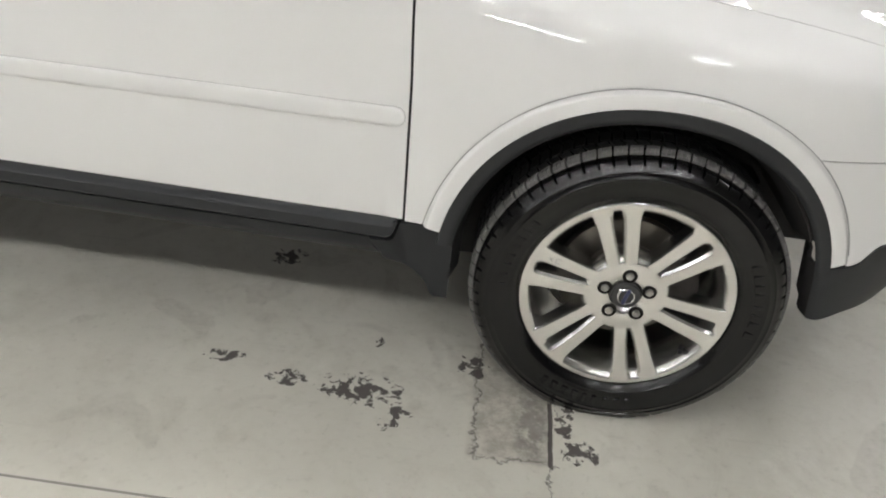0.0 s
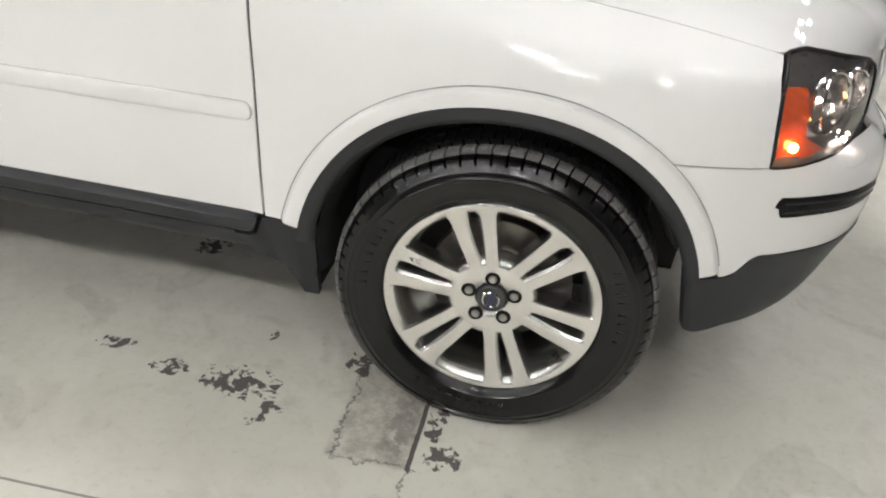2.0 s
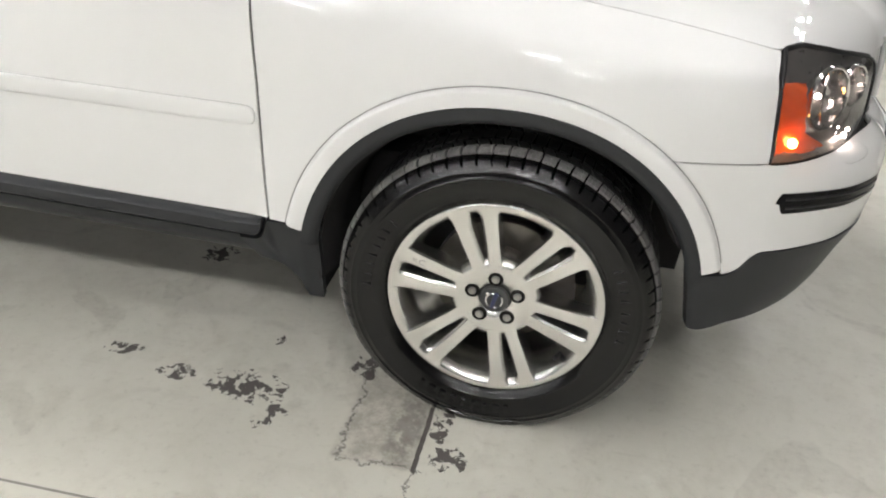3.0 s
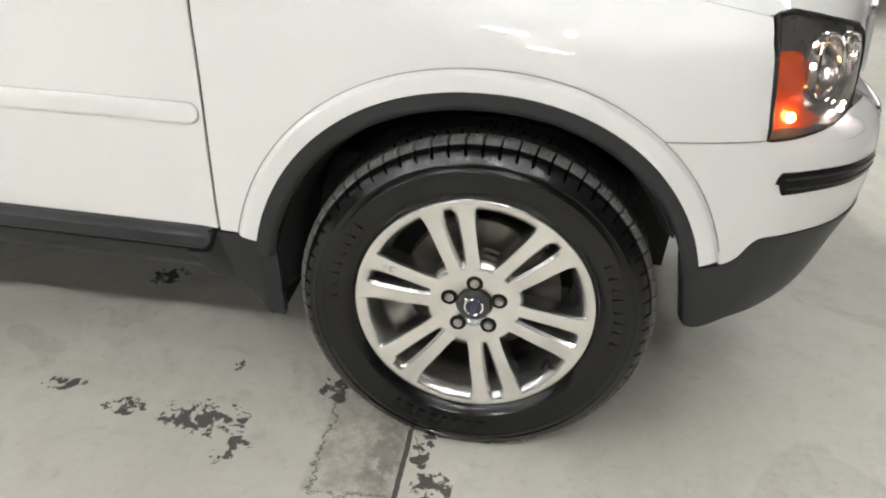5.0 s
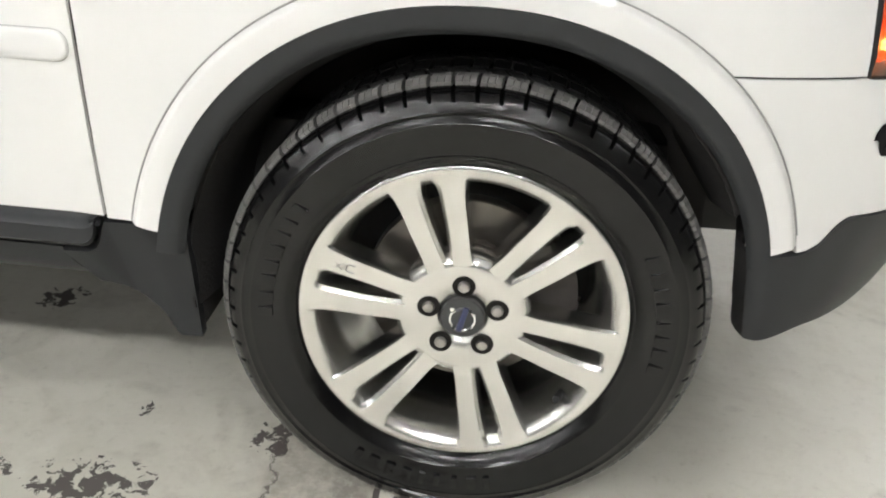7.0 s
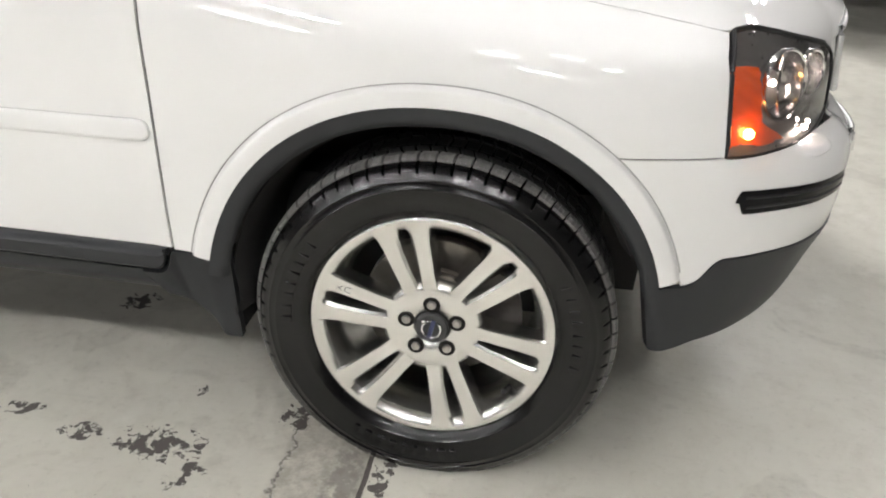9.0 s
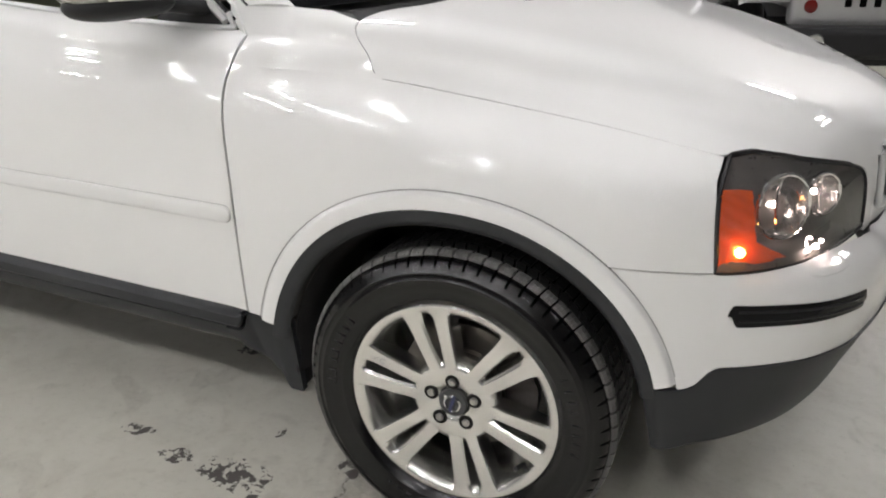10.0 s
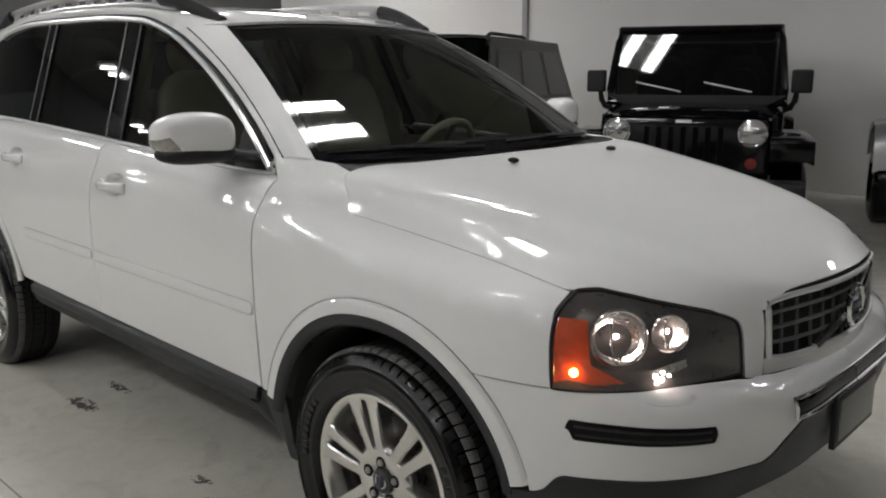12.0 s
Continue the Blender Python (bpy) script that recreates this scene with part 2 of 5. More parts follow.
# ovals in which the floor paint has flaked: centre, half sizes, strength
PATCHES = [
    (-0.62, -0.025, 0.135, 0.075, 0.80), (-0.81, -0.015, 0.068, 0.042, 0.85), (-1.0, 0.045, 0.070, 0.030, 0.85), (-0.505, -0.09, 0.042, 0.026, 0.9),
    (-0.050, -0.145, 0.060, 0.050, 0.9), (-0.085, -0.03, 0.035, 0.10, 0.55), (-0.33, 0.14, 0.05, 0.07, 0.8), (-0.96, 0.58, 0.07, 0.06, 1.0), (-2.03, 0.06, 0.15, 0.05, 1.0),
    (-2.11, 0.27, 0.13, 0.035, 1.0), (-0.53, -0.14, 0.035, 0.030, 0.6), (-0.60, 0.19, 0.03, 0.03, 0.5),
]
FLOORM = floor_material()


# ---- mesh helpers ----
def finish(bm, name, material, smooth=True, angle=40):
    me = bpy.data.meshes.new(name)
    bm.normal_update()
    bm.to_mesh(me)
    bm.free()
    me.materials.append(material)
    if smooth:
        me.shade_smooth()
        me.set_sharp_from_angle(angle=radians(angle))
    return me


def part(name, bm, material, parent=None, label="", smooth=True, angle=40, thick=0.0):
    """Links a bmesh as one mesh object under a thing or a part."""
    ob = new(name, finish(bm, name, material, smooth, angle))
    ob.parent = parent
    if thick:
        so = ob.modifiers.new("shell", "SOLIDIFY")
        so.thickness, so.offset = thick, -1
        if smooth:
            ob.modifiers.new("crisp", "EDGE_SPLIT").split_angle = radians(38)
    return tagged(ob, label)


def thing(name, label, category, group="", at=(0, 0, 0)):
    ob = new(name)
    ob.location = at
    ob.empty_display_size = 0.1
    return tagged(ob, label, category, group)


def box(bm, c, size, bevel=0.0, seg=2, rot=None):
    r = bmesh.ops.create_cube(bm, size=1)
    vs = r["verts"]
    m = Matrix.Translation(c) @ (rot.to_4x4() if rot else Matrix.Identity(4)) @ Matrix.Diagonal((*size, 1))
    bmesh.ops.transform(bm, matrix=m, verts=vs)
    if bevel:
        es = list({e for v in vs for e in v.link_edges})
        bmesh.ops.bevel(bm, geom=es, offset=bevel, segments=seg, affect="EDGES", profile=0.6)
    return bm


def cyl(bm, a, b, r, seg=16, r2=None):
    a, b = Vector(a), Vector(b)
    d = b - a
    m = Matrix.Translation((a + b) / 2) @ d.to_track_quat("Z", "Y").to_matrix().to_4x4()
    bmesh.ops.create_cone(bm, cap_ends=True, segments=seg, radius1=r, radius2=r if r2 is None else r2, depth=d.length, matrix=m)
    return bm


def lathe(bm, profile, c=(0, 0, 0), seg=64, a0=0.0, a1=360.0):
    """Turns a profile of (radius, y) round the y axis through c."""
    full = a1 - a0 >= 359.9
    n = seg if full else seg + 1
    rings = []
    for i in range(n):
        a = radians(a0 + (a1 - a0) * i / seg)
        rings.append([bm.verts.new((c[0] + r * math.cos(a), c[1] + y, c[2] + r * math.sin(a))) for r, y in profile])
    for i in range(n if full else n - 1):
        p, q = rings[i], rings[(i + 1) % n]
        for j in range(len(profile) - 1):
            bm.faces.new((p[j], p[j + 1], q[j + 1], q[j]))
    return bm


def sheet(bm, nu, nv, f, skip=None, outward=None):
    """A grid of quads over the unit square; outward: a point that the faces turn away from."""
    g = [[bm.verts.new(f(i / nu, j / nv)) for j in range(nv + 1)] for i in range(nu + 1)]
    fs = []
    for i in range(nu):
        for j in range(nv):
            if skip and skip((i + 0.5) / nu, (j + 0.5) / nv):
                continue
            fs.append(bm.faces.new((g[i][j], g[i + 1][j], g[i + 1][j + 1], g[i][j + 1])))
    if outward is not None:
        bm.normal_update()
        s = sum((fc.normal.dot(fc.calc_center_median() - Vector(outward)) for fc in fs))
        if s < 0:
            bmesh.ops.reverse_faces(bm, faces=fs)
    return bm


def sweep(bm, path, r, seg=8, closed=False, flat=1.0, cap=True):
    """A tube along a path of points."""
    P = [Vector(p) for p in path]
    n = len(P)
    rings = []
    for i, p in enumerate(P):
        d = (P[(i + 1) % n] - P[i - 1]) if closed else (P[min(i + 1, n - 1)] - P[max(i - 1, 0)])
        d.normalize()
        up = Vector((0, 0, 1)) if abs(d.z) < 0.9 else Vector((0, 1, 0))
        a = d.cross(up).normalized()
        b = a.cross(d)
        rr = r[i] if isinstance(r, (list, tuple)) else r
        rings.append([bm.verts.new(p + a * rr * math.cos(t) + b * rr * flat * math.sin(t)) for t in (2 * math.pi * k / seg for k in range(seg))])
    for i in range(n if closed else n - 1):
        p, q = rings[i], rings[(i + 1) % n]
        for k in range(seg):
            bm.faces.new((p[k], p[(k + 1) % seg], q[(k + 1) % seg], q[k]))
    if cap and not closed:
        bm.faces.new(rings[0][::-1])
        bm.faces.new(rings[-1])
    return bm


def blob(bm, c, r, n=2.5, nu=28, nv=16, f=None):
    """A rounded box (superellipsoid), shaped further by f."""
    def sp(v, e):
        return math.copysign(abs(v) ** (2 / e), v)

    def at(u, v):
        a, b = 2 * math.pi * u, math.pi * (v - 0.5)
        p = Vector((sp(math.cos(a), n) * sp(math.cos(b), n), sp(math.sin(a), n) * sp(math.cos(b), n), sp(math.sin(b), n)))
        p = Vector((p.x * r[0], p.y * r[1], p.z * r[2]))
        return Vector(c) + (f(p) if f else p)
    sheet(bm, nu, nv, at, outward=c)
    bmesh.ops.remove_doubles(bm, verts=bm.verts, dist=1e-5)
    return bm


def prism(bm, pts, depth, axis=1, at=0.0):
    """A flat outline of 2D points, pushed out along an axis from at to at + depth."""
    def put(p, d):
        q = [p[0], p[1]]
        q.insert(axis, d)
        return bm.verts.new(q)
    a, b = [put(p, at) for p in pts], [put(p, at + depth) for p in pts]
    bm.faces.new(a)
    bm.faces.new(b[::-1])
    for i in range(len(pts)):
        bm.faces.new((a[i], b[i], b[(i + 1) % len(pts)], a[(i + 1) % len(pts)]))
    bmesh.ops.recalc_face_normals(bm, faces=bm.faces)
    return bm


def mirrored(bm, axis_y):
    """A left-hand twin of a right-hand bmesh."""
    tw = bm.copy()
    for v in tw.verts:
        v.co.y = 2 * axis_y - v.co.y
    bmesh.ops.reverse_faces(tw, faces=tw.faces)
    return tw


class Curve:
    """A smooth curve through (x, value) pairs, with no overshoot."""

    def __init__(self, *pairs):
        self.x, self.y = [float(p[0]) for p in pairs], [float(p[1]) for p in pairs]
        h = np.diff(self.x)
        d = np.diff(self.y) / h
        m = np.zeros(len(self.x))
        m[0], m[-1] = d[0], d[-1]
        for i in range(1, len(m) - 1):
            if d[i - 1] * d[i] > 0:
                w1, w2 = 2 * h[i] + h[i - 1], h[i] + 2 * h[i - 1]
                m[i] = (w1 + w2) / (w1 / d[i - 1] + w2 / d[i])
        self.m = [float(v) for v in m]

    def __call__(self, x):
        X, Y, M = self.x, self.y, self.m
        if x <= X[0]:
            return Y[0] + M[0] * (x - X[0])
        if x >= X[-1]:
            return Y[-1] + M[-1] * (x - X[-1])
        i = int(np.searchsorted(X, x)) - 1
        h = X[i + 1] - X[i]
        s = (x - X[i]) / h
        return ((2 * s**3 - 3 * s**2 + 1) * Y[i] + (s**3 - 2 * s**2 + s) * h * M[i] + (3 * s**2 - 2 * s**3) * Y[i + 1] + (s**3 - s**2) * h * M[i + 1])


def smooth01(v):
    v = min(1.0, max(0.0, v))
    return v * v * (3 - 2 * v)


def coons(B, T, L, R):
    """A patch between four boundary curves of a plane, each over 0..1."""
    c00, c10, c01, c11 = np.array(B(0)), np.array(B(1)), np.array(T(0)), np.array(T(1))

    def f(u, v):
        return ((1 - v) * np.array(B(u)) + v * np.array(T(u)) + (1 - u) * np.array(L(v)) + u * np.array(R(v))
                - ((1 - u) * (1 - v) * c00 + u * (1 - v) * c10 + (1 - u) * v * c01 + u * v * c11))
    return f


def poly(*pts):
    """A path of straight runs through 2D points, over 0..1 by length."""
    P = np.array(pts, float)
    s = np.r_[0, np.cumsum(np.hypot(*np.diff(P, axis=0).T))]
    s /= s[-1]
    return lambda u: (float(np.interp(u, s, P[:, 0])), float(np.interp(u, s, P[:, 1])))


# ---- the hall ----
def hall():
    x0, x1, y0, y1, h = -13.0, 9.0, -13.0, 9.3, 4.6
    bm = bmesh.new()
    sheet(bm, 8, 8, lambda u, v: (x0 - 0.2 + (x1 - x0 + 0.4) * u, y0 - 0.2 + (y1 - y0 + 0.4) * v, 0), outward=(0, 0, -5))
    fl = part("floor", bm, FLOORM, None, smooth=False, thick=0.12)
    tagged(fl, "pale grey painted concrete floor, flaked and cracked in places", "floor", kind="structure")
    # The other three walls are added to close the hall, dark to dim reflections.
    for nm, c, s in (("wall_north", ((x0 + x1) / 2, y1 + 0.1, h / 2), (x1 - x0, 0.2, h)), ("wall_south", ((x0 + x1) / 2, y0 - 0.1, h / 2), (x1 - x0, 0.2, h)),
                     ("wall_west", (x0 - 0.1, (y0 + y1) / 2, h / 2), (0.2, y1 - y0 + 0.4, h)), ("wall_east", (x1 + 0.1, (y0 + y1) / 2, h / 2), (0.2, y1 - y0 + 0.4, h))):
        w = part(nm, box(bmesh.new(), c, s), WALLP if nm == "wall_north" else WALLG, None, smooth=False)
        tagged(w, "plain white painted hall wall" if nm == "wall_north" else "added dark grey hall wall, mostly out of view", "wall", kind="structure")
    ce = part("ceiling", box(bmesh.new(), ((x0 + x1) / 2, (y0 + y1) / 2, h + 0.06), (x1 - x0 + 0.4, y1 - y0 + 0.4, 0.1)), CEIL, None, smooth=False)
    tagged(ce, "dark painted hall ceiling", "ceiling", kind="structure")
    # Grey strip added to draw the line of the wall corner.
    tr = part("trim", box(bmesh.new(), (-6.65, y1 - 0.03, h / 2), (0.09, 0.06, h - 0.01), 0.004), mat("wall_corner_grey", (0.33, 0.33, 0.33), 0.6), None, smooth=False)
    tagged(tr, "grey upright strip marking a corner of the white wall", "trim", kind="structure")
    return h


HALL_H = hall()


def ceiling_light(at, run, wide, apart, glow, label):
    """Two lit strips under a white steel tray."""
    th = thing("ceiling_light", label, "ceiling light", "hall ceiling lights", at)
    part("housing", box(bmesh.new(), (0, 0, 0.03), (apart + wide + 0.12, run + 0.1, 0.07), 0.012), STEELW, th)
    for x in (-apart / 2, apart / 2):
        part("strip", box(bmesh.new(), (x, 0, -0.022), (wide, run, 0.03), 0.008), glow, th, "lit white strip")
    return th


# broad trays over the car and along the walls, a close row of short ones over the aisle, slim ones between
LY = HALL_H - 0.06
tray = ceiling_light((-1.3, 1.65, LY), 1.0, 0.17, 0.40, TUBE_WIDE, "broad white twin-strip fluorescent light, lit, in a set partly added for fill")
# Besides the first, most trays are added to brighten wall and floor.
for lx, ly, turn in [(-7.2, 1.6, 0), (4.2, 5.0, 0)] + [(-11.0 + 4.0 * k, -9.2, 90) for k in range(4)] + [(-9.8, 7.0, 90), (-8.6, 4.6, 0), (-8.6, -0.6, 0), (2.2, 8.5, 90)]:
    copy_thing(tray, pose(lx, ly, LY, 0, 0, turn))
short_light = ceiling_light((-6.2, -4.0, LY), 0.38, 0.08, 0.30, TUBE_SHORT, "short white twin-strip fluorescent light, lit, over the aisle")
short_light.rotation_euler.z = radians(90)
# The light at x = -8.0 is added to brighten the left floor.
for lx in (-8.0, -4.4, -2.8, -1.2, 0.3, 2.0):
    copy_thing(short_light, pose(lx, -4.0, LY, 0, 0, 90))
slim_light = ceiling_light((-3.7, -2.2, LY), 0.42, 0.016, 0.16, TUBE_SHORT, "small slim twin-strip fluorescent light, lit, under the ceiling")
slim_light.rotation_euler.z = radians(90)
for lx, ly in ((-1.2, -0.1), (-1.7, -2.0), (1.0, -2.3), (1.8, 0.0), (4.6, -0.5), (-11.0, -3.3), (-12.4, -4.8)):
    copy_thing(slim_light, pose(lx, ly, LY, 0, 0, 90))


# Mid grey for thin seam lines, their soft shade put into the colour.
GAPL = mat("shaded_joint", (0.34, 0.34, 0.335), 0.7)

# ---- the white car: x ahead, its right flank near y = 0, middle line at y = MID ----
MID = 0.949
CENTRE = Vector((-0.6, MID, 0.75))
WHEELBASE = 2.965
# stations along the car, and at each seven places from the flank over the shoulder to the middle line
ST_X = [-3.6, -2.8, -1.6, -0.6, -0.27, -0.05, 0.25, 0.52, 0.70, 0.80, 0.845, 0.872]
ST_Y = [
    (0.09, 0.018, 0.012, 0.012, 0.012, 0.012, 0.014, 0.068, 0.225, 0.44, 0.60, 0.70), (0.09, 0.016, 0.010, 0.012, 0.014, 0.016, 0.020, 0.078, 0.24, 0.45, 0.60, 0.70),
    (0.11, 0.034, 0.028, 0.026, 0.045, 0.05, 0.055, 0.100, 0.262, 0.47, 0.61, 0.70), (0.15, 0.075, 0.07, 0.062, 0.13, 0.155, 0.165, 0.155, 0.31, 0.50, 0.62, 0.70),
    (0.19, 0.118, 0.115, 0.110, 0.182, 0.227, 0.281, 0.349, 0.448, 0.555, 0.64, 0.715), (0.45, 0.45, 0.42, 0.37, 0.355, 0.37, 0.40, 0.46, 0.55, 0.64, 0.71, 0.77),
    (MID,) * 12]
ST_Z = [
    (0.8, 0.8, 0.8, 0.8, 0.8, 0.8, 0.8, 0.79, 0.77, 0.765, 0.765, 0.765), (0.97, 0.97, 0.96, 0.95, 0.93, 0.92, 0.90, 0.875, 0.85, 0.83, 0.83, 0.83),
    (1.10, 1.09, 1.07, 1.04, 1.018, 0.992, 0.961, 0.93, 0.895, 0.872, 0.87, 0.865), (1.18, 1.17, 1.135, 1.090, 1.077, 1.047, 1.01, 0.967, 0.925, 0.905, 0.90, 0.89),
    (1.27, 1.255, 1.20, 1.152, 1.195, 1.158, 1.110, 1.052, 0.998, 0.958, 0.935, 0.910), (1.28, 1.27, 1.235, 1.218, 1.208, 1.176, 1.130, 1.072, 1.018, 0.978, 0.95, 0.918),
    (1.28, 1.27, 1.23, 1.22, 1.222, 1.198, 1.150, 1.092, 1.036, 0.994, 0.962, 0.925)]


class Fair:
    """A curve through pairs, faired by a running mean so that reflections flow."""
    GRID = np.arange(-3.8, 0.8851, 0.005)

    def __init__(self, pairs, tight=0.03, loose=0.11):
        base = Curve(*pairs)

        def run(width):
            pad = int(4 * width / 0.005)
            g = np.r_[self.GRID[0] - 0.005 * np.arange(pad, 0, -1), self.GRID, self.GRID[-1] + 0.005 * np.arange(1, pad + 1)]
            k = np.exp(-0.5 * (0.005 * np.arange(-pad, pad + 1) / width) ** 2)
            return np.convolve([base(x) for x in g], k / k.sum(), "valid")
        # long even flanks, tighter round the nose
        w = np.clip((self.GRID - 0.10) / 0.40, 0, 1)
        w = w * w * (3 - 2 * w)
        self.v = run(loose) * (1 - w) + run(tight) * w

    def __call__(self, x):
        return float(np.interp(x, self.GRID, self.v))


def eased(rows, k):
    """Moves a control row so that the drawn curve still passes it."""
    return [p - (a - 2 * p + c) / 6 for a, p, c in zip(rows[k - 1], rows[k], rows[k + 1])]


ST_Y[3], ST_Z[3] = eased(ST_Y, 3), eased(ST_Z, 3)
ST_Y[4], ST_Z[4] = eased(ST_Y, 4), eased(ST_Z, 4)
CY = [Fair(list(zip(ST_X, r))) for r in ST_Y]
CZ = [Fair(list(zip(ST_X, r))) for r in ST_Z]


def skin(x, q):
    """A place on the car's skin: q from -1 (sill) over 0 (flank), 3 (bonnet line), 4 (window base) to 6 (middle line)."""
    if q < 0:
        y0, z0 = CY[0](x), CZ[0](x)
        near = max(0.0, 1 - max(0.0, abs(x) - 0.47) / 0.12)
        return Vector((x, y0 + (0.022 - 0.017 * near) * q * q, z0 + 0.35 * q))
    i = min(5, int(q))
    s = q - i
    Y, Z = [], []
    for k in (i - 1, i, i + 1, i + 2):
        if k < 0:
            Y.append(2 * CY[0](x) - CY[1](x)), Z.append(2 * CZ[0](x) - CZ[1](x))
        elif k > 6:
            Y.append(2 * MID - CY[5](x)), Z.append(CZ[5](x))
        else:
            Y.append(CY[k](x)), Z.append(CZ[k](x))

    def cr(p):
        return ((1 - s) ** 3 * p[0] + (3 * s**3 - 6 * s * s + 4) * p[1] + (-3 * s**3 + 3 * s * s + 3 * s + 1) * p[2] + s**3 * p[3]) / 6
    y, z = cr(Y), cr(Z)
    # the hollow under the bonnet's shoulder crease
    hollow = 0.010 * math.exp(-(((q - 3.70) / 0.24) ** 2)) * smooth01((x + 0.42) / 0.12) * smooth01((0.74 - x) / 0.25)
    y, z = y + 0.5 * hollow, z - 0.85 * hollow
    bulge = 0.05 * smooth01((x - 0.58) / 0.26) * max(0.0, 1 - ((MID - y) / 0.40) ** 2)
    return Vector((x + bulge, y, z))


def q_at(x, z):
    if z <= CZ[0](x):
        return (z - CZ[0](x)) / 0.35
    lo, hi = 0.0, 4.0
    for _ in range(30):
        m = (lo + hi) / 2
        lo, hi = (m, hi) if skin(x, m).z < z else (lo, m)
    return lo


def flank(x, z, out=0.0):
    p = skin(x, q_at(x, z))
    p.y -= out
    return p


def arch(a, r, e=2.15, cz=0.37, cx=0.0):
    """A place on a wheel arch, at a degrees from ahead, as (x, z)."""
    c, s = math.cos(radians(a)), math.sin(radians(a))
    k = (abs(c) ** e + abs(s) ** e) ** (-1 / e)
    return cx + r * k * c, cz + r * k * s


DOOR_X = Curve((0.44, -0.543), (0.80, -0.547), (1.0, -0.556), (1.06, -0.558), (1.10, -0.550), (1.15, -0.536))
OUT_R, IN_R, LIP_R = 0.507, 0.466, 0.428
car = thing("white_suv", "white sport utility car with grey plastic cladding, side lamps lit", "car")
body = part("body", box(box(bmesh.new(), (-1.45, MID, 0.405), (3.6, 1.25, 0.33), 0.03), (0.2, MID, 0.55), (0.9, 1.0, 0.4), 0.03), GAP, car, "dark underbody")


def both(name, bm, material, parent=car, label="", **k):
    """A right-hand part and its left-hand twin."""
    tw = mirrored(bm, MID)
    a = part(name, bm, material, parent, label, **k)
    part(name, tw, material, parent, label, **k)
    return a


def panel(bm, nu, nv, f, **k):
    return sheet(bm, nu, nv, f, outward=CENTRE, **k)


# front wing
G = 0.0030


def wing_bottom(u):
    if u < 0.06:
        x = DOOR_X(0.49) + G + (0.055 - 2 * G) * u / 0.06
        return x, q_at(x, 0.487)
    a = 166.2 - (166.2 - 49.03) * (u - 0.06) / 0.94
    x, z = arch(a, OUT_R + 0.0015)
    return x, q_at(x, z)


def wing_left(v):
    z = 0.487 + (WING_Z - 0.487) * v
    x = DOOR_X(z) + G
    return x, q_at(x, z)


WING_Z = 1.087
for _ in range(8):
    WING_Z = skin(DOOR_X(WING_Z) + G, 2.992).z
xb, qb = wing_bottom(1.0)


def wing_middle(v):
    """The upright line over the wheel where the wing's two patches meet."""
    return xb, qb + (2.992 - qb) * v


def wing_top(u):
    return xl_wing + (xb - xl_wing) * u, 2.992


def nose_bottom(u):
    x = xb + (0.537 - xb) * u
    return x, q_at(x, 0.7632)


def wing_right(v):
    """Down the headlamp's edge."""
    q0 = q_at(0.537, 0.7632)
    q = q0 + (2.992 - q0) * v
    return float(np.interp(q, (q0, 0.8, 1.6, 2.3, 2.992), (0.537, 0.531, 0.521, 0.516, 0.520))), q


xl_wing = DOOR_X(WING_Z) + G
wing_patch = coons(wing_bottom, wing_top, wing_left, wing_middle)
nose_patch = coons(nose_bottom, lambda u: (xb + (0.520 - xb) * u, 2.992), wing_middle, wing_right)
wing_bm = panel(bmesh.new(), 80, 44, lambda u, v: skin(*wing_patch(u, v)))
panel(wing_bm, 24, 44, lambda u, v: skin(*nose_patch(u, v)))
# the bonnet's rear corner sits on one of the wing's own upright lines
CORNER_K = round((-0.209 - xl_wing) / (xb - xl_wing) * 80)
CORNER_X = xl_wing + (xb - xl_wing) * CORNER_K / 80


# bonnet
LAMP_A = 0.537
HUMP = Curve((0.3, 0.0), (0.50, 0.0), (0.516, 0.02), (0.54, 0.13), (0.575, 0.235), (0.62, 0.235), (0.66, 0.205), (0.70, 0.17), (0.74, 0.09), (0.765, 0.0), (0.80, 0.0), (0.85, 0.0))
LAMP_LOW = Curve((0.5, -0.076), (0.538, -0.076), (0.66, -0.052), (0.80, -0.026), (0.815, -0.07), (0.85, -0.08))


def lamp_end(v):
    """Ahead end of the headlamp, from its foot to its rounded upper corner."""
    return 0.810 - 0.014 * v - 0.012 * v**4 - 0.028 * v**14


def lamp_hump(x):
    """How far the headlamp's upper edge rises over the bonnet line."""
    return HUMP(x) if x > 0.5 else 0.0


def bonnet_rear(q):
    return Curve((3, CORNER_X + 0.004), (3.1, -0.222), (3.4, -0.242), (4, -0.290), (4.4, -0.268), (5, -0.212), (6, -0.172))(q)


GRILLE_X = lambda y: 0.908 - 0.066 * min(1.0, abs(y - MID) / 0.391) ** 2


def bonnet_end(q):
    """How far ahead the bonnet runs before the grille's upper edge."""
    x = 0.84
    for _ in range(5):
        p = skin(x, q)
        x = min(0.852, x + GRILLE_X(p.y) - 0.016 - p.x)
    return x


def nose_end(q):
    """Where the nose panel meets the grille's upright edge."""
    lo, hi = 0.78, 0.86
    for _ in range(24):
        m = (lo + hi) / 2
        lo, hi = (m, hi) if skin(m, q).y < 0.553 else (lo, m)
    return lo


def bonnet(u, v):
    x = bonnet_rear(3.03 + 2.97 * v)
    x += (bonnet_end(3.03 + 2.97 * v) - x) * u
    lo = 3.006 + lamp_hump(x)
    return skin(x, lo + (6 - lo) * v)


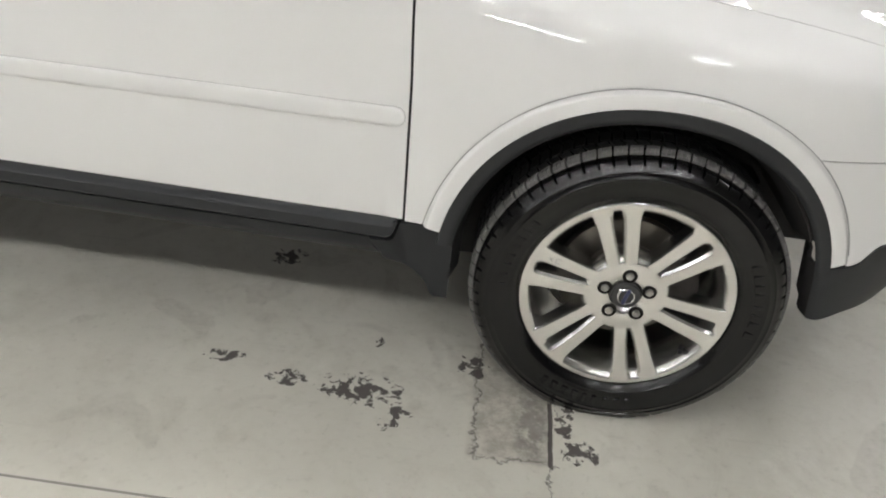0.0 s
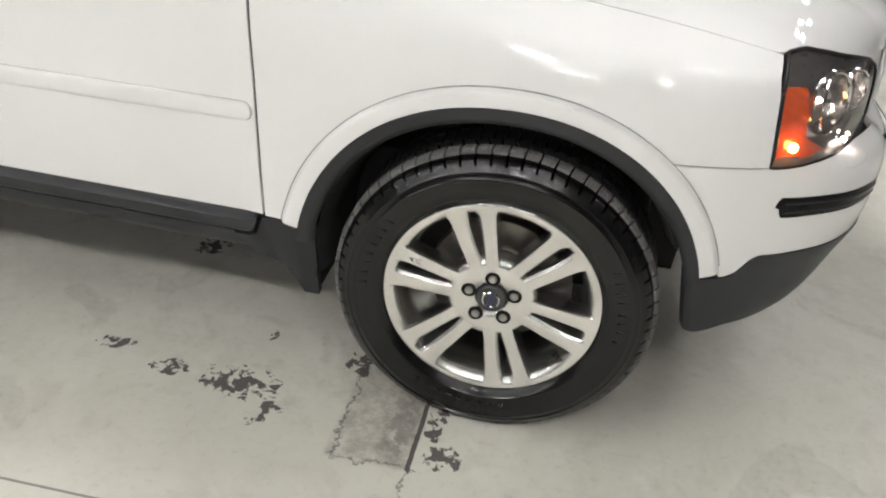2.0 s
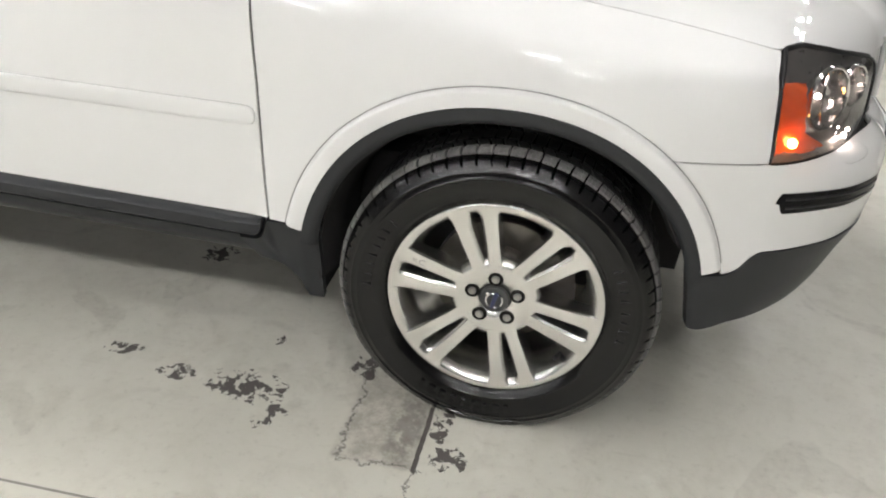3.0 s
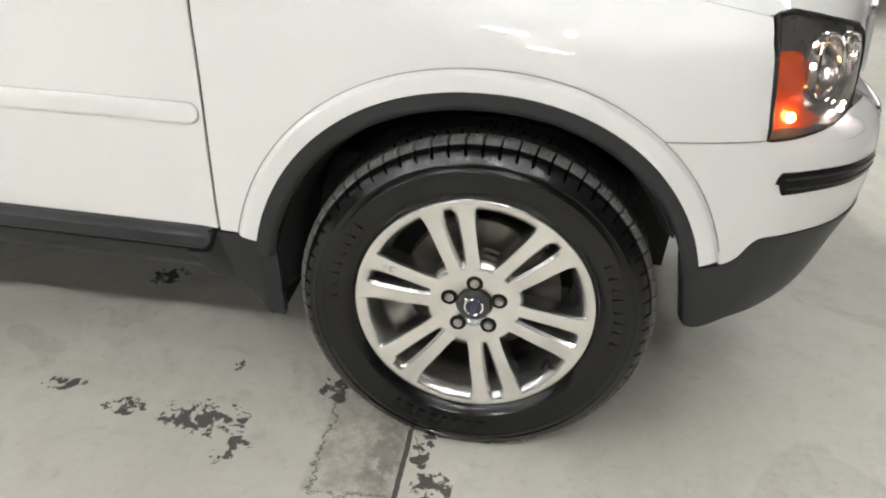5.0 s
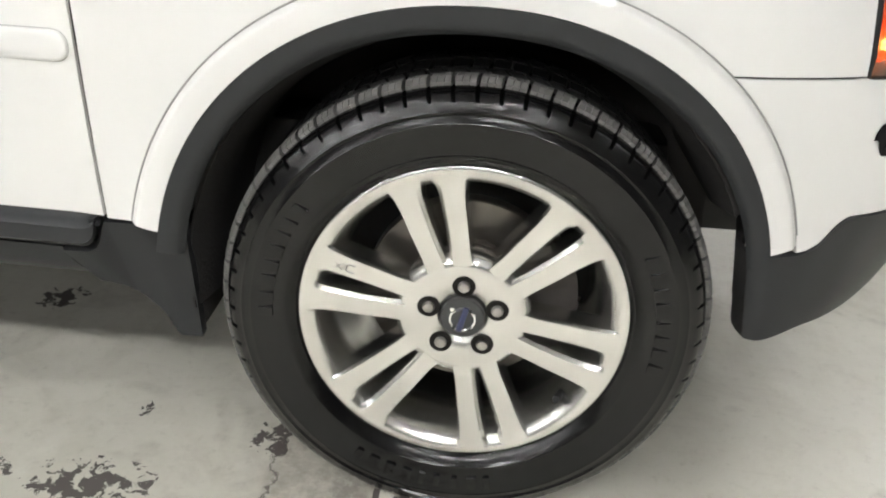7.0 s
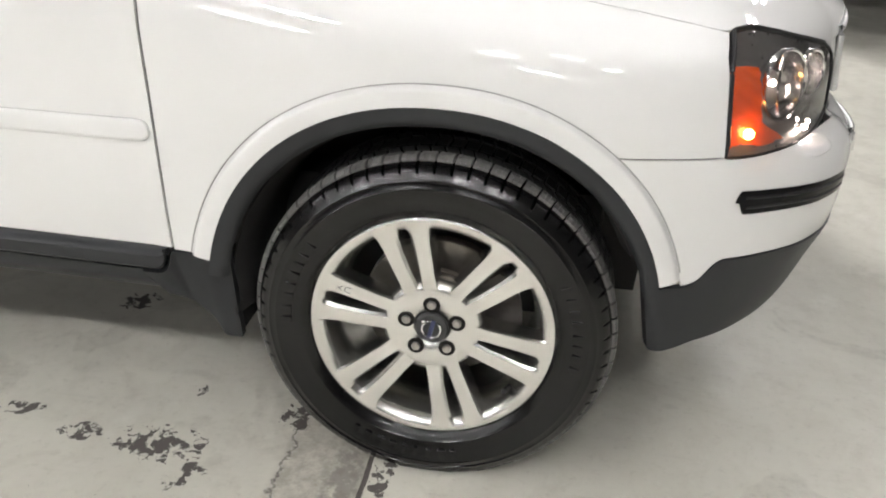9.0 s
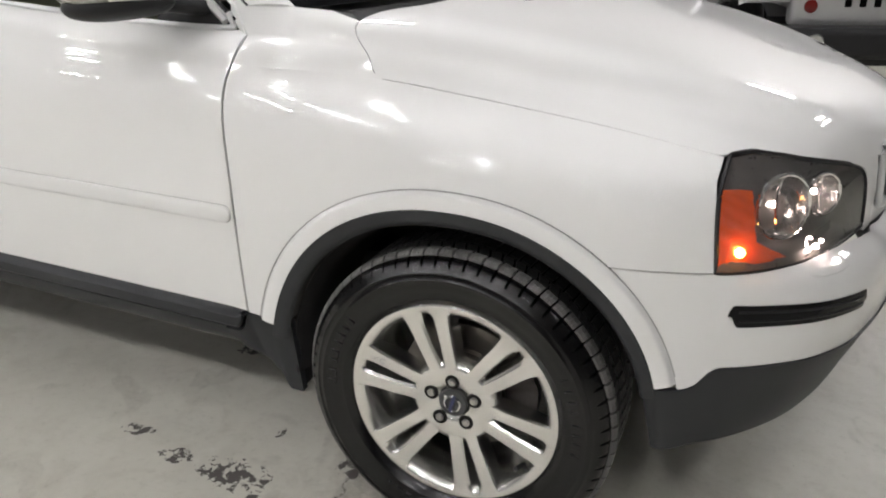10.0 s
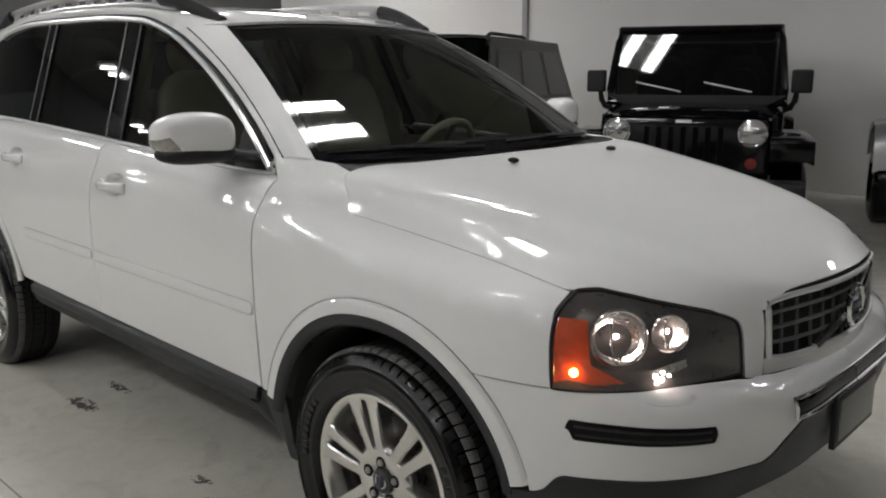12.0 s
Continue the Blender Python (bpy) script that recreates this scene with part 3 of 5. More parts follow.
def wing_upper_left(v):
    """Up the door's edge, then up the foot of the windscreen pillar."""
    if v < 0.5:
        z = WING_Z + (1.15 - WING_Z) * v / 0.5
        return np.array(flank(DOOR_X(z) + G, z))
    k = (v - 0.5) / 0.5
    a = np.array(flank(DOOR_X(1.15) + G, 1.15))
    return a + (np.array((-0.588, 0.146, 1.226)) - a) * k


def wing_upper_top(u):
    P = [np.array((-0.588, 0.146, 1.226)), np.array((-0.462, 0.196, 1.208)), np.array((-0.36, 0.20, 1.203)), np.array(skin(bonnet_rear(4.1) - 0.004, 4.1))]
    t = u * 3
    k = min(2, int(t))
    return P[k] + (P[k + 1] - P[k]) * (t - k)


upper_patch = coons(lambda u: np.array(skin(xl_wing + (CORNER_X - xl_wing) * u, 2.992)), wing_upper_top, wing_upper_left,
                    lambda v: np.array(skin(bonnet_rear(2.992 + 1.108 * v) - 0.004, 2.992 + 1.108 * v)))
panel(wing_bm, CORNER_K, 22, lambda u, v: Vector(upper_patch(u, v)))
bmesh.ops.remove_doubles(wing_bm, verts=wing_bm.verts, dist=3e-4)
both("front_wing", wing_bm, WHITE, thick=0.006)


bm = panel(bmesh.new(), 72, 40, bonnet)
tw = mirrored(bm, MID)
both_bonnet = bmesh.new()
for src in (bm, tw):
    me = bpy.data.meshes.new("half")
    src.to_mesh(me)
    src.free()
    both_bonnet.from_mesh(me)
bmesh.ops.remove_doubles(both_bonnet, verts=both_bonnet.verts, dist=2e-4)
hood = part("bonnet", both_bonnet, WHITE, car, thick=0.006)


def nose_panel(u, v):
    q = LAMP_LOW(0.81 + 0.03 * u) * (1 - v) + 3.02 * v
    return skin(lamp_end(v) + 0.004 + (nose_end(q) - lamp_end(v) - 0.004) * u, q)


both("bonnet_nose", panel(bmesh.new(), 10, 24, nose_panel), WHITE, hood, thick=0.006)

# doors
BELT = lambda x: skin(x, 4.0).z


def dent(p, xc, zc):
    """Hollows the skin behind a door handle."""
    d = ((p.x - xc) / 0.082) ** 2 + ((p.z - zc) / 0.043) ** 2
    p.y += 0.036 * smooth01(1.25 - 1.25 * d)
    return p


def door_panel(xl, xr, front):
    def f(u, v):
        z_lo = 0.491 + 0.020 * (-0.55 - (xl + (xr - xl) * u))
        zt = 4.0
        z = 0.487 + 0.66 * v
        for _ in range(3):
            x = xl + (DOOR_X(z) - G - xl) * u
            q0 = q_at(x, z_lo)
            z = skin(x, q0 + (zt - q0) * v).z
        return dent(skin(x, q0 + (zt - q0) * v), -1.478, 1.055)
    return f


door_f = both("front_door", panel(bmesh.new(), 130, 70, door_panel(-1.662, -0.5, True)), WHITE, thick=0.008)


def rear_door(u, v):
    """Runs back to the rear wheel's arch, with its lower corner cut away."""
    z = 0.505 + 0.75 * v
    xl = -2.78
    x = -1.668 + (xl + 1.668) * u
    dx = x + WHEELBASE
    z_lo = 0.491 + 0.020 * (-0.55 - x)
    if abs(dx) < OUT_R:
        z_lo = max(z_lo, 0.37 + (OUT_R**2.15 - abs(dx) ** 2.15) ** (1 / 2.15))
    q0 = q_at(x, z_lo)
    return dent(skin(x, q0 + (4.0 - q0) * v), -2.47, 1.095)


door_r = both("rear_door", panel(bmesh.new(), 110, 60, rear_door), WHITE, thick=0.008)


def quarter(u, v):
    x = -2.785 + (-3.6 + 2.785) * u
    dx = x + WHEELBASE
    z_lo = 0.49
    if abs(dx) < OUT_R:
        z_lo = max(z_lo, 0.37 + (OUT_R**2.15 - abs(dx) ** 2.15) ** (1 / 2.15))
    q0 = q_at(x, z_lo)
    return skin(x, q0 + (4.0 - q0) * v)


both("rear_quarter", panel(bmesh.new(), 36, 30, quarter), WHITE, thick=0.008)
part("tailgate", blob(bmesh.new(), (-3.60, MID, 0.95), (0.20, 0.83, 0.42), 4.0, 40, 24), WHITE, car)
part("rear_bumper", blob(bmesh.new(), (-3.56, MID, 0.56), (0.30, 0.90, 0.17), 3.4, 48, 16), CLAD, car)


# dark backing behind the joints
def skin_normal(x, q):
    n = (skin(x + 0.004, q) - skin(x - 0.004, q)).cross(skin(x, q + 0.03) - skin(x, q - 0.03)).normalized()
    return n if n.dot(skin(x, q) - CENTRE) > 0 else -n


def ribbon(path, w=0.022, deep=0.011):
    """A dark strip behind a joint; path: (x, q) on the skin."""
    bm = bmesh.new()
    P = [skin(*p) for p in path]
    rows = []
    for i, p in enumerate(P):
        d = (P[min(i + 1, len(P) - 1)] - P[max(i - 1, 0)]).normalized()
        n = skin_normal(*path[i])
        s = d.cross(n).normalized()
        rows.append([bm.verts.new(p - n * (deep + 0.006 * abs(k)) + s * w * k) for k in (-1, 0, 1)])
    for a, b in zip(rows, rows[1:]):
        bm.faces.new((a[0], a[1], b[1], b[0]))
        bm.faces.new((a[1], a[2], b[2], b[1]))
    return bm


both("joint_backing", ribbon([(DOOR_X(z), q_at(DOOR_X(z), z)) for z in np.linspace(0.5, 1.145, 24)]), GAP)
both("joint_backing", ribbon([(-1.665, q) for q in np.linspace(-0.85, 3.95, 24)]), GAP)
both("joint_backing", ribbon([(x, 3.0) for x in np.linspace(CORNER_X - 0.004, 0.5, 30)]), GAP)
both("joint_backing", ribbon([(bonnet_rear(q) - 0.002, q) for q in np.linspace(3.0, 4.1, 16)]), GAP)
both("joint_backing", ribbon([(x, q_at(x, 0.762)) for x in np.linspace(0.34, 0.53, 10)], 0.015), GAP)


def flare_edge(a):
    x, z = arch(a, OUT_R + 0.0012)
    p = flank(x, max(z, 0.66))
    return Vector((x, p.y - 0.003, z))


both("seam_shade_line", sweep(bmesh.new(), [flare_edge(a) for a in np.linspace(166, 18, 60)], 0.0012, 5), GAPL)


# wheel arches: painted flare, dark lip, liner
def arch_set(cx):
    a0, a1 = 166.5, 16.0

    def flare(u, v):
        a = a0 + (a1 - a0) * u
        r = OUT_R + (IN_R - OUT_R) * v
        x, z = arch(a, r, cx=cx)
        p = flank(x, max(z, 0.66))
        p.z = z
        p.y -= 0.0015 + 0.0075 * smooth01(v / 0.22) + 0.002 * math.sin(math.pi * v)
        return p

    def lip(u, v):
        a = a0 + 4 + (a1 - 6.5 - a0) * u
        r = IN_R - 0.001 + (LIP_R - IN_R) * v * (1 - 0.15 * smooth01((62 - a) / 45))
        x, z = arch(a, r, cx=cx)
        p = flank(x, max(z, 0.66))
        p.z = z
        p.y += -0.011 + 0.004 * v + 0.012 * v**5
        return p
    both("arch_flare", panel(bmesh.new(), 60, 14, flare), WHITE, thick=0.012)
    both("arch_lip", panel(bmesh.new(), 60, 8, lip), CLAD, label="dark grey plastic arch lip", thick=0.012)

    def liner(u, v):
        a = 186 - 161 * u
        x, z = arch(a, LIP_R + 0.004 - 0.02 * min(1, v * 5), cx=cx, e=2.1)
        return Vector((x, 0.050 + 0.40 * v, z))
    both("arch_liner", sheet(bmesh.new(), 40, 10, liner), LINER, label="black felt wheel arch liner", thick=0.004)
    bm = bmesh.new()
    prism(bm, [arch(a, LIP_R + 0.03, cx=cx) for a in range(-12, 193, 12)], 0.02, 1, 0.44)
    both("arch_inner", bm, LINER)


arch_set(0.0)
arch_set(-WHEELBASE)

# sills
SILL_TOP = lambda x: 0.488 + 0.020 * (-0.55 - x)


def sill_band(u, v):
    x = -2.37 + (-0.560 + 2.37) * (1 - (1 - u) ** 2.2)
    t = SILL_TOP(x)
    k = max(0.0, (x + 0.590) / 0.030)
    h = 0.052 * max(0.02, 1 - k**2.4) ** 0.42
    out = 0.019 * smooth01(v / 0.35) - 0.010 * smooth01((v - 0.85) / 0.15)
    return Vector((x, 0.034 - out, t - 0.002 - h * v))


both("sill_trim", panel(bmesh.new(), 70, 12, sill_band), CLAD, label="grey plastic sill trim", thick=0.01)
both("joint_backing", box(bmesh.new(), (-1.47, 0.085, 0.45), (1.84, 0.02, 0.09)), GAP)


def sill_low(u, v):
    x = -2.4 + (-0.625 + 2.4) * u + 0.035 * v * u
    t = SILL_TOP(x) - 0.0625
    return Vector((x, 0.034 + 0.02 * v + 0.07 * v**3, t - 0.088 * v))


both("sill", panel(bmesh.new(), 30, 12, sill_low), CLAD, label="grey plastic sill", thick=0.02)


def sill_front(u, v):
    """Dark piece ahead of the sill that runs down into the mud flap."""
    x = -0.622 + (-0.424 + 0.622) * u
    k = min(1.0, max(0.0, (x + 0.590) / 0.036))
    t = 0.4235 if x < -0.59 else (0.478 if x > -0.554 else 0.478 - 0.0545 * max(0.0, 1 - k**2.4) ** 0.42)
    lo = Curve((-0.69, 0.360), (-0.60, 0.352), (-0.56, 0.345), (-0.50, 0.305), (-0.465, 0.262), (-0.424, 0.262))(x)
    return Vector((x + 0.035 * v * (1 - u), 0.028 + 0.035 * v, t + (lo - t) * v))


both("sill_end", panel(bmesh.new(), 44, 14, sill_front), CLAD, label="grey plastic sill end and mud flap", thick=0.02)
both("mud_flap", box(bmesh.new(), (-0.436, 0.135, 0.37), (0.02, 0.14, 0.20), 0.006), LINER)


# door mouldings and handles
def moulding(x0, x1, parent):
    bm = bmesh.new()
    zc, hz = 0.7475, 0.0225
    n = 40

    def f(u, v):
        x = x0 + (x1 - x0) * (1 - (1 - u) ** 2.6)
        tip = min(1.0, (x1 - x) / 0.024)
        h = hz * max(0.0, 1 - (1 - max(0.0, tip)) ** 2.4) ** 0.45 if tip < 1 else hz
        a = math.pi * v
        z = zc + 0.012 * (-0.55 - x) * 0.6 - h * math.cos(a)
        return flank(x, z, 0.0095 * math.sin(a) ** 0.45 - 0.001)
    ob = both("side_moulding", sheet(bm, n, 12, f, outward=CENTRE), WHITE, parent)
    # grey line round the edge draws in the moulding's thin shadow
    edge = [f(k / n, 1) for k in range(n)] + [f(1 - k / n, 0) for k in range(n + 1)]
    both("seam_shade_line", sweep(bmesh.new(), [p + Vector((0, -0.0004, 0)) for p in edge], 0.0011, 5), GAPL, parent)
    return ob


moulding(-1.655, -0.556, car)
moulding(-2.36, -1.675, car)


def handle(xc, zc):
    """A strap across the hollow, flat to the flank, with thicker ends."""
    bm = bmesh.new()
    path = [flank(xc - 0.098 + 0.196 * k / 14, zc - 0.006, 0.002 + 0.022 * math.sin(math.pi * k / 14) ** 0.45) for k in range(15)]
    sweep(bm, path, [0.0125 + 0.0035 * abs(k / 7 - 1) ** 2 for k in range(15)], 12, flat=1.35)
    return both("door_handle", bm, WHITE, car, "white pull handle")


handle(-1.478, 1.055)
handle(-2.47, 1.095)


# ---- front bumper ----
PLAN = [(x, skin(x, q_at(x, 0.77)).y) for x in (0.33, 0.38, 0.42, 0.46, 0.50, 0.54, 0.58, 0.62, 0.66, 0.70)] + [ (0.76, 0.335), (0.80, 0.44), (0.845, 0.60), (0.872, 0.76), (0.885, MID)]
_len = np.r_[0, np.cumsum([math.dist(a, b) for a, b in zip(PLAN, PLAN[1:])])]
PX, PY = Curve(*zip(_len, [p[0] for p in PLAN])), Curve(*zip(_len, [p[1] for p in PLAN]))
PLAN_LEN = float(_len[-1])
PUSH_Z = Curve((0.26, -0.05), (0.33, -0.02), (0.40, 0.02), (0.50, 0.045), (0.55, 0.058), (0.62, 0.069), (0.68, 0.07), (0.72, 0.060), (0.748, 0.036), (0.760, 0.013), (0.768, -0.004), (0.79, -0.03))
PUSH_Y = Curve((0.0, 0.0), (0.06, 0.02), (0.13, 0.32), (0.25, 0.85), (0.35, 1.0), (0.60, 1.0), (0.80, 0.75), (0.949, 0.65))


def nose(s, z, out=0.0):
    """A place on the bumper: s metres along its plan from the arch, at height z."""
    x, y = PX(s), PY(s)
    tx, ty = PX(s + 0.01) - PX(s - 0.01), PY(s + 0.01) - PY(s - 0.01)
    n = Vector((ty, -tx, 0)).normalized()
    p = Vector((x, y, z)) + n * (PUSH_Z(z + 0.009 * smooth01((0.5 - y) / 0.2) + 0.024 * smooth01((y - 0.42) / 0.14)) * PUSH_Y(y) + out)
    p.y = min(p.y, MID)
    return p


def s_of_y(y):
    lo, hi = 0.0, PLAN_LEN
    for _ in range(40):
        m = (lo + hi) / 2
        lo, hi = (m, hi) if PY(m) < y else (lo, m)
    return lo


def arch_x(z, r=OUT_R + 0.0015):
    """How far ahead the arch reaches at height z."""
    d = abs(z - 0.37)
    return (r**2.15 - d**2.15) ** (1 / 2.15) if d < r else 0.0


BUMP_LOW = Curve((0.0, 0.494), (0.062, 0.499), (0.070, 0.507), (0.084, 0.544), (0.096, 0.553), (0.30, 0.554), (0.49, 0.548), (0.57, 0.60), (0.64, 0.632), (MID, 0.632))
SLOT_A, SLOT_B = 0.094, 0.350


def slot_half(k):
    """Half the slot's height, from its outer end to its inner one."""
    return (0.0245 - 0.004 * k) * min(1.0, max(0.0, k / 0.03)) ** 0.5 * min(1.0, max(0.0, (1 - k) / 0.02)) ** 0.5


SLOT_Z = lambda y: 0.671 - 0.05 * (y - SLOT_A)
S_SLOT = [s_of_y(SLOT_A), s_of_y(SLOT_B)]


def bumper_band(z_low, z_high, s0=0.0, s1=PLAN_LEN, left_arch=True):
    def f(u, v):
        s = s0 + (s1 - s0) * u
        for _ in range(3):
            y = PY(s)
            z = z_low(y) + (z_high(y) - z_low(y)) * v
            if left_arch:
                ax = arch_x(z)
                sa = max(0.0, (ax - 0.33) * 1.015)
                s = sa + (s1 - sa) * u
        return nose(s, z)
    return f


TOP_Z = Curve((0.0, 0.7598), (0.068, 0.7598), (0.080, 0.7615), (0.18, 0.758), (0.43, 0.756), (0.50, 0.746), (0.6, 0.738), (MID, 0.735))
bumper = both("front_bumper", panel(bmesh.new(), 120, 28, bumper_band(BUMP_LOW, TOP_Z)), WHITE, label="white painted bumper skin", thick=0.006)


# slot grille beside the bumper corner
def slot_place(k, w, out):
    s = S_SLOT[0] + (S_SLOT[1] - S_SLOT[0]) * k + 0.005 * (1 - w) * (1 - k)
    return nose(s, SLOT_Z(PY(s)) + w * slot_half(k), out)


sl = both("bumper_slot", panel(bmesh.new(), 50, 8, lambda u, v: slot_place(0.5 - 0.5 * math.cos(math.pi * u), 2 * v - 1, 0.0012 + 0.0015 * math.sin(math.pi * v))), BLACKG, label="black slatted slot")
for w in (-0.42, 0.42):
    both("slat", sweep(bmesh.new(), [slot_place(0.05 + 0.9 * k / 14, w, 0.001) for k in range(15)], 0.0035, 6), BLACKM, sl)
# grey lower skin
LOW_EDGE = Curve((0.0, 0.338), (0.05, 0.336), (0.085, 0.356), (0.125, 0.360), (0.18, 0.366), (0.25, 0.376), (0.33, 0.408), (0.45, 0.440), (0.6, 0.458), (MID, 0.462))


def lower(u, v):
    """From the arch lip's inner edge round to the middle, its rear edge rolled inward."""
    s0 = 0.094 + 0.034 * v
    s = s0 + (PLAN_LEN - s0) * u
    y = PY(s)
    zt, zl = BUMP_LOW(y) - 0.003, LOW_EDGE(y)
    z = zt + (zl - zt) * v
    p = nose(s, z, 0.004 * (1 - v) - 0.012 * v)
    roll = max(0.0, 1 - (s - s0) / 0.030)
    p.y += 0.014 * roll * roll
    return p


both("lower_bumper", panel(bmesh.new(), 110, 14, lower), CLAD, label="dark grey plastic lower bumper", thick=0.014)


def bumper_return(u, v):
    """Dark inner face behind the lower bumper's rear edge."""
    p = lower(0, v)
    return Vector((p.x - 0.012 * math.sin(math.pi * min(1, u * 1.6)) + 0.02 * u, p.y + 0.004 + 0.15 * u, p.z))


both("bumper_return", sheet(bmesh.new(), 8, 8, bumper_return), LINER, thick=0.008)
# strip with chrome frame, washer cover, plate holder
SA, SB = s_of_y(0.588), PLAN_LEN


def strip(z0, z1, out):
    return lambda u, v: nose(SA + (SB - SA) * u, z0 + (z1 - z0) * v, out)


strip_ob = both("bumper_strip", panel(bmesh.new(), 24, 4, strip(0.645, 0.690, 0.006)), BLACKG, label="black strip in a chrome frame", thick=0.004)
frame_path = [nose(SA + (SB - SA) * k / 20, 0.642, 0.008) for k in range(20, -1, -1)] + [nose(SA, 0.642 + 0.05 * k / 4, 0.008) for k in range(1, 4)] + [nose(SA + (SB - SA) * k / 20, 0.692, 0.008) for k in range(21)]
both("chrome_frame", sweep(bmesh.new(), frame_path, 0.0055, 8), CHROME, strip_ob, "chrome frame")


def washer(u, v):
    a = 2 * math.pi * u
    s = s_of_y(0.265) + 0.062 * v * math.copysign(abs(math.cos(a)) ** 0.7, math.cos(a))
    z = 0.744 + 0.014 * v * math.copysign(abs(math.sin(a)) ** 0.7, math.sin(a))
    return nose(s, z, 0.0035 - 0.003 * smooth01((v - 0.8) / 0.2))


both("washer_cover", sheet(bmesh.new(), 24, 6, washer, outward=CENTRE), WHITE)
holder = part("plate_holder", box(bmesh.new(), (0.938, MID, 0.565), (0.016, 0.32, 0.15), 0.004), BLACKM, car, "black number plate holder")
part("plate", box(bmesh.new(), (0.948, MID, 0.568), (0.004, 0.285, 0.115), 0.001), mat("dull_grey_plate", (0.12, 0.12, 0.115), 0.35), holder, "dull grey plate")


# ---- headlamp ----
def lamp_dom(u, v):
    """Over the lamp's opening: ahead along the car, up from the bumper to the bonnet line."""
    x = LAMP_A + (lamp_end(v) - LAMP_A) * u - 0.012 * math.sin(math.pi * v * 0.8) * (1 - u)
    lo, top = LAMP_LOW(x) if x < 0.8 else -0.022, 2.97 + lamp_hump(x)
    return x, lo + (top - lo) * v


def lamp_skin(u, v, deep=0.0):
    x, q = lamp_dom(u, v)
    return skin(x, q) - skin_normal(x, min(q, 2.9)) * deep


both("headlamp_cover", panel(bmesh.new(), 40, 40, lambda u, v: lamp_skin(u, v, 0.001)), LAMPG, label="clear headlamp cover")
lamp = both("headlamp", panel(bmesh.new(), 40, 40, lambda u, v: lamp_skin(u, v, 0.004 + 0.032 * min(1, 9 * u, 9 * v, 9 * (1 - u), 9 * (1 - v)))), LAMPIN, label="lit headlamp with grey bezel")
rim = [lamp_skin(k / 50, 0) for k in range(50)] + [lamp_skin(1, k / 40) for k in range(40)] + [lamp_skin(1 - k / 50, 1) for k in range(50)] + [lamp_skin(0, 1 - k / 40) for k in range(40)]
both("lamp_seal", sweep(bmesh.new(), rim, [0.0028] * 50 + [0.0032] * 40 + [0.0058] * 50 + [0.0050] * 40, 6, closed=True), BLACKM, lamp)
both("indicator", panel(bmesh.new(), 8, 18, lambda u, v: lamp_skin(0.012 + (0.275 - 0.06 * v + 0.95 * max(0, 0.22 - v)) * u, 0.012 + 0.67 * v, 0.007 + 0.004 * math.sin(16 * v + 5 * u) ** 2)), AMBER, lamp, "orange indicator")
N_LAMP = Vector((0.70, -0.70, 0.10)).normalized()


def reflector(u, v, r, name):
    c = lamp_skin(u, v, 0.012)
    m = Matrix.Translation(c) @ N_LAMP.to_track_quat("Y", "Z").to_matrix().to_4x4()
    bm = lathe(bmesh.new(), [(r * 1.06, 0.002), (r * 1.06, 0.008), (r, 0.008), (r * 0.96, -0.004), (r * 0.75, -0.022), (r * 0.45, -0.034), (0.012, -0.04)], seg=28)
    bmesh.ops.transform(bm, matrix=m, verts=bm.verts)
    ob = both(name, bm, REFLECT, lamp, "chromed round reflector")
    bm = sweep(bmesh.new(), [(r * math.cos(t), 0.008, r * math.sin(t)) for t in (2 * math.pi * k / 32 for k in range(32))], 0.0035, 6, closed=True)
    sweep(bm, [(0.25 * r * math.cos(t), 0.004, 0.92 * r * math.sin(t)) for t in (math.pi * (k / 16 - 0.5) for k in range(17))], 0.0028, 6)
    bmesh.ops.transform(bm, matrix=m, verts=bm.verts)
    both("reflector_ring", bm, CHROME, ob, "chrome ring")
    bm = bmesh.new()
    bmesh.ops.create_uvsphere(bm, u_segments=12, v_segments=8, radius=0.006)
    bmesh.ops.transform(bm, matrix=m @ Matrix.Translation((0, -0.018, 0)), verts=bm.verts)
    return m, bm


m1, b1 = reflector(0.43, 0.47, 0.065, "main_reflector")
both("lit_bulb", b1, BULB, lamp)
m2, b2 = reflector(0.70, 0.62, 0.043, "dip_reflector")
both("lit_bulb", b2, BULB, lamp)


def bead(p, r, material, name):
    bm = bmesh.new()
    bmesh.ops.create_uvsphere(bm, u_segments=12, v_segments=8, radius=r, matrix=Matrix.Translation(p))
    return both(name, bm, material, lamp)


bead(lamp_skin(0.16, 0.085, 0.004), 0.010, AMBER_LIT, "side_bulb")
bead(lamp_skin(0.665, 0.05, 0.004), 0.006, BULB, "parking_bulb")
bead(lamp_skin(0.700, 0.085, 0.004), 0.004, BULB, "parking_bulb")
both("parking_lamp", panel(bmesh.new(), 6, 4, lambda u, v: lamp_skin(0.63 + 0.17 * u, 0.02 + 0.10 * v + 0.12 * u, 0.016)), REFLECT, lamp, "small chromed parking lamp")

# ---- radiator grille ----
def grille_face(u, v, out=0.0):
    """Over the grille's opening: across the car and up."""
    y = 0.560 + (MID - 0.560) * 2 * u
    k = abs(y - MID) / 0.391
    z = 0.775 + 0.158 * v
    return Vector((GRILLE_X(y) - 0.012 * v + out, y, z + (0.853 - z) * 0.14 * k**9))


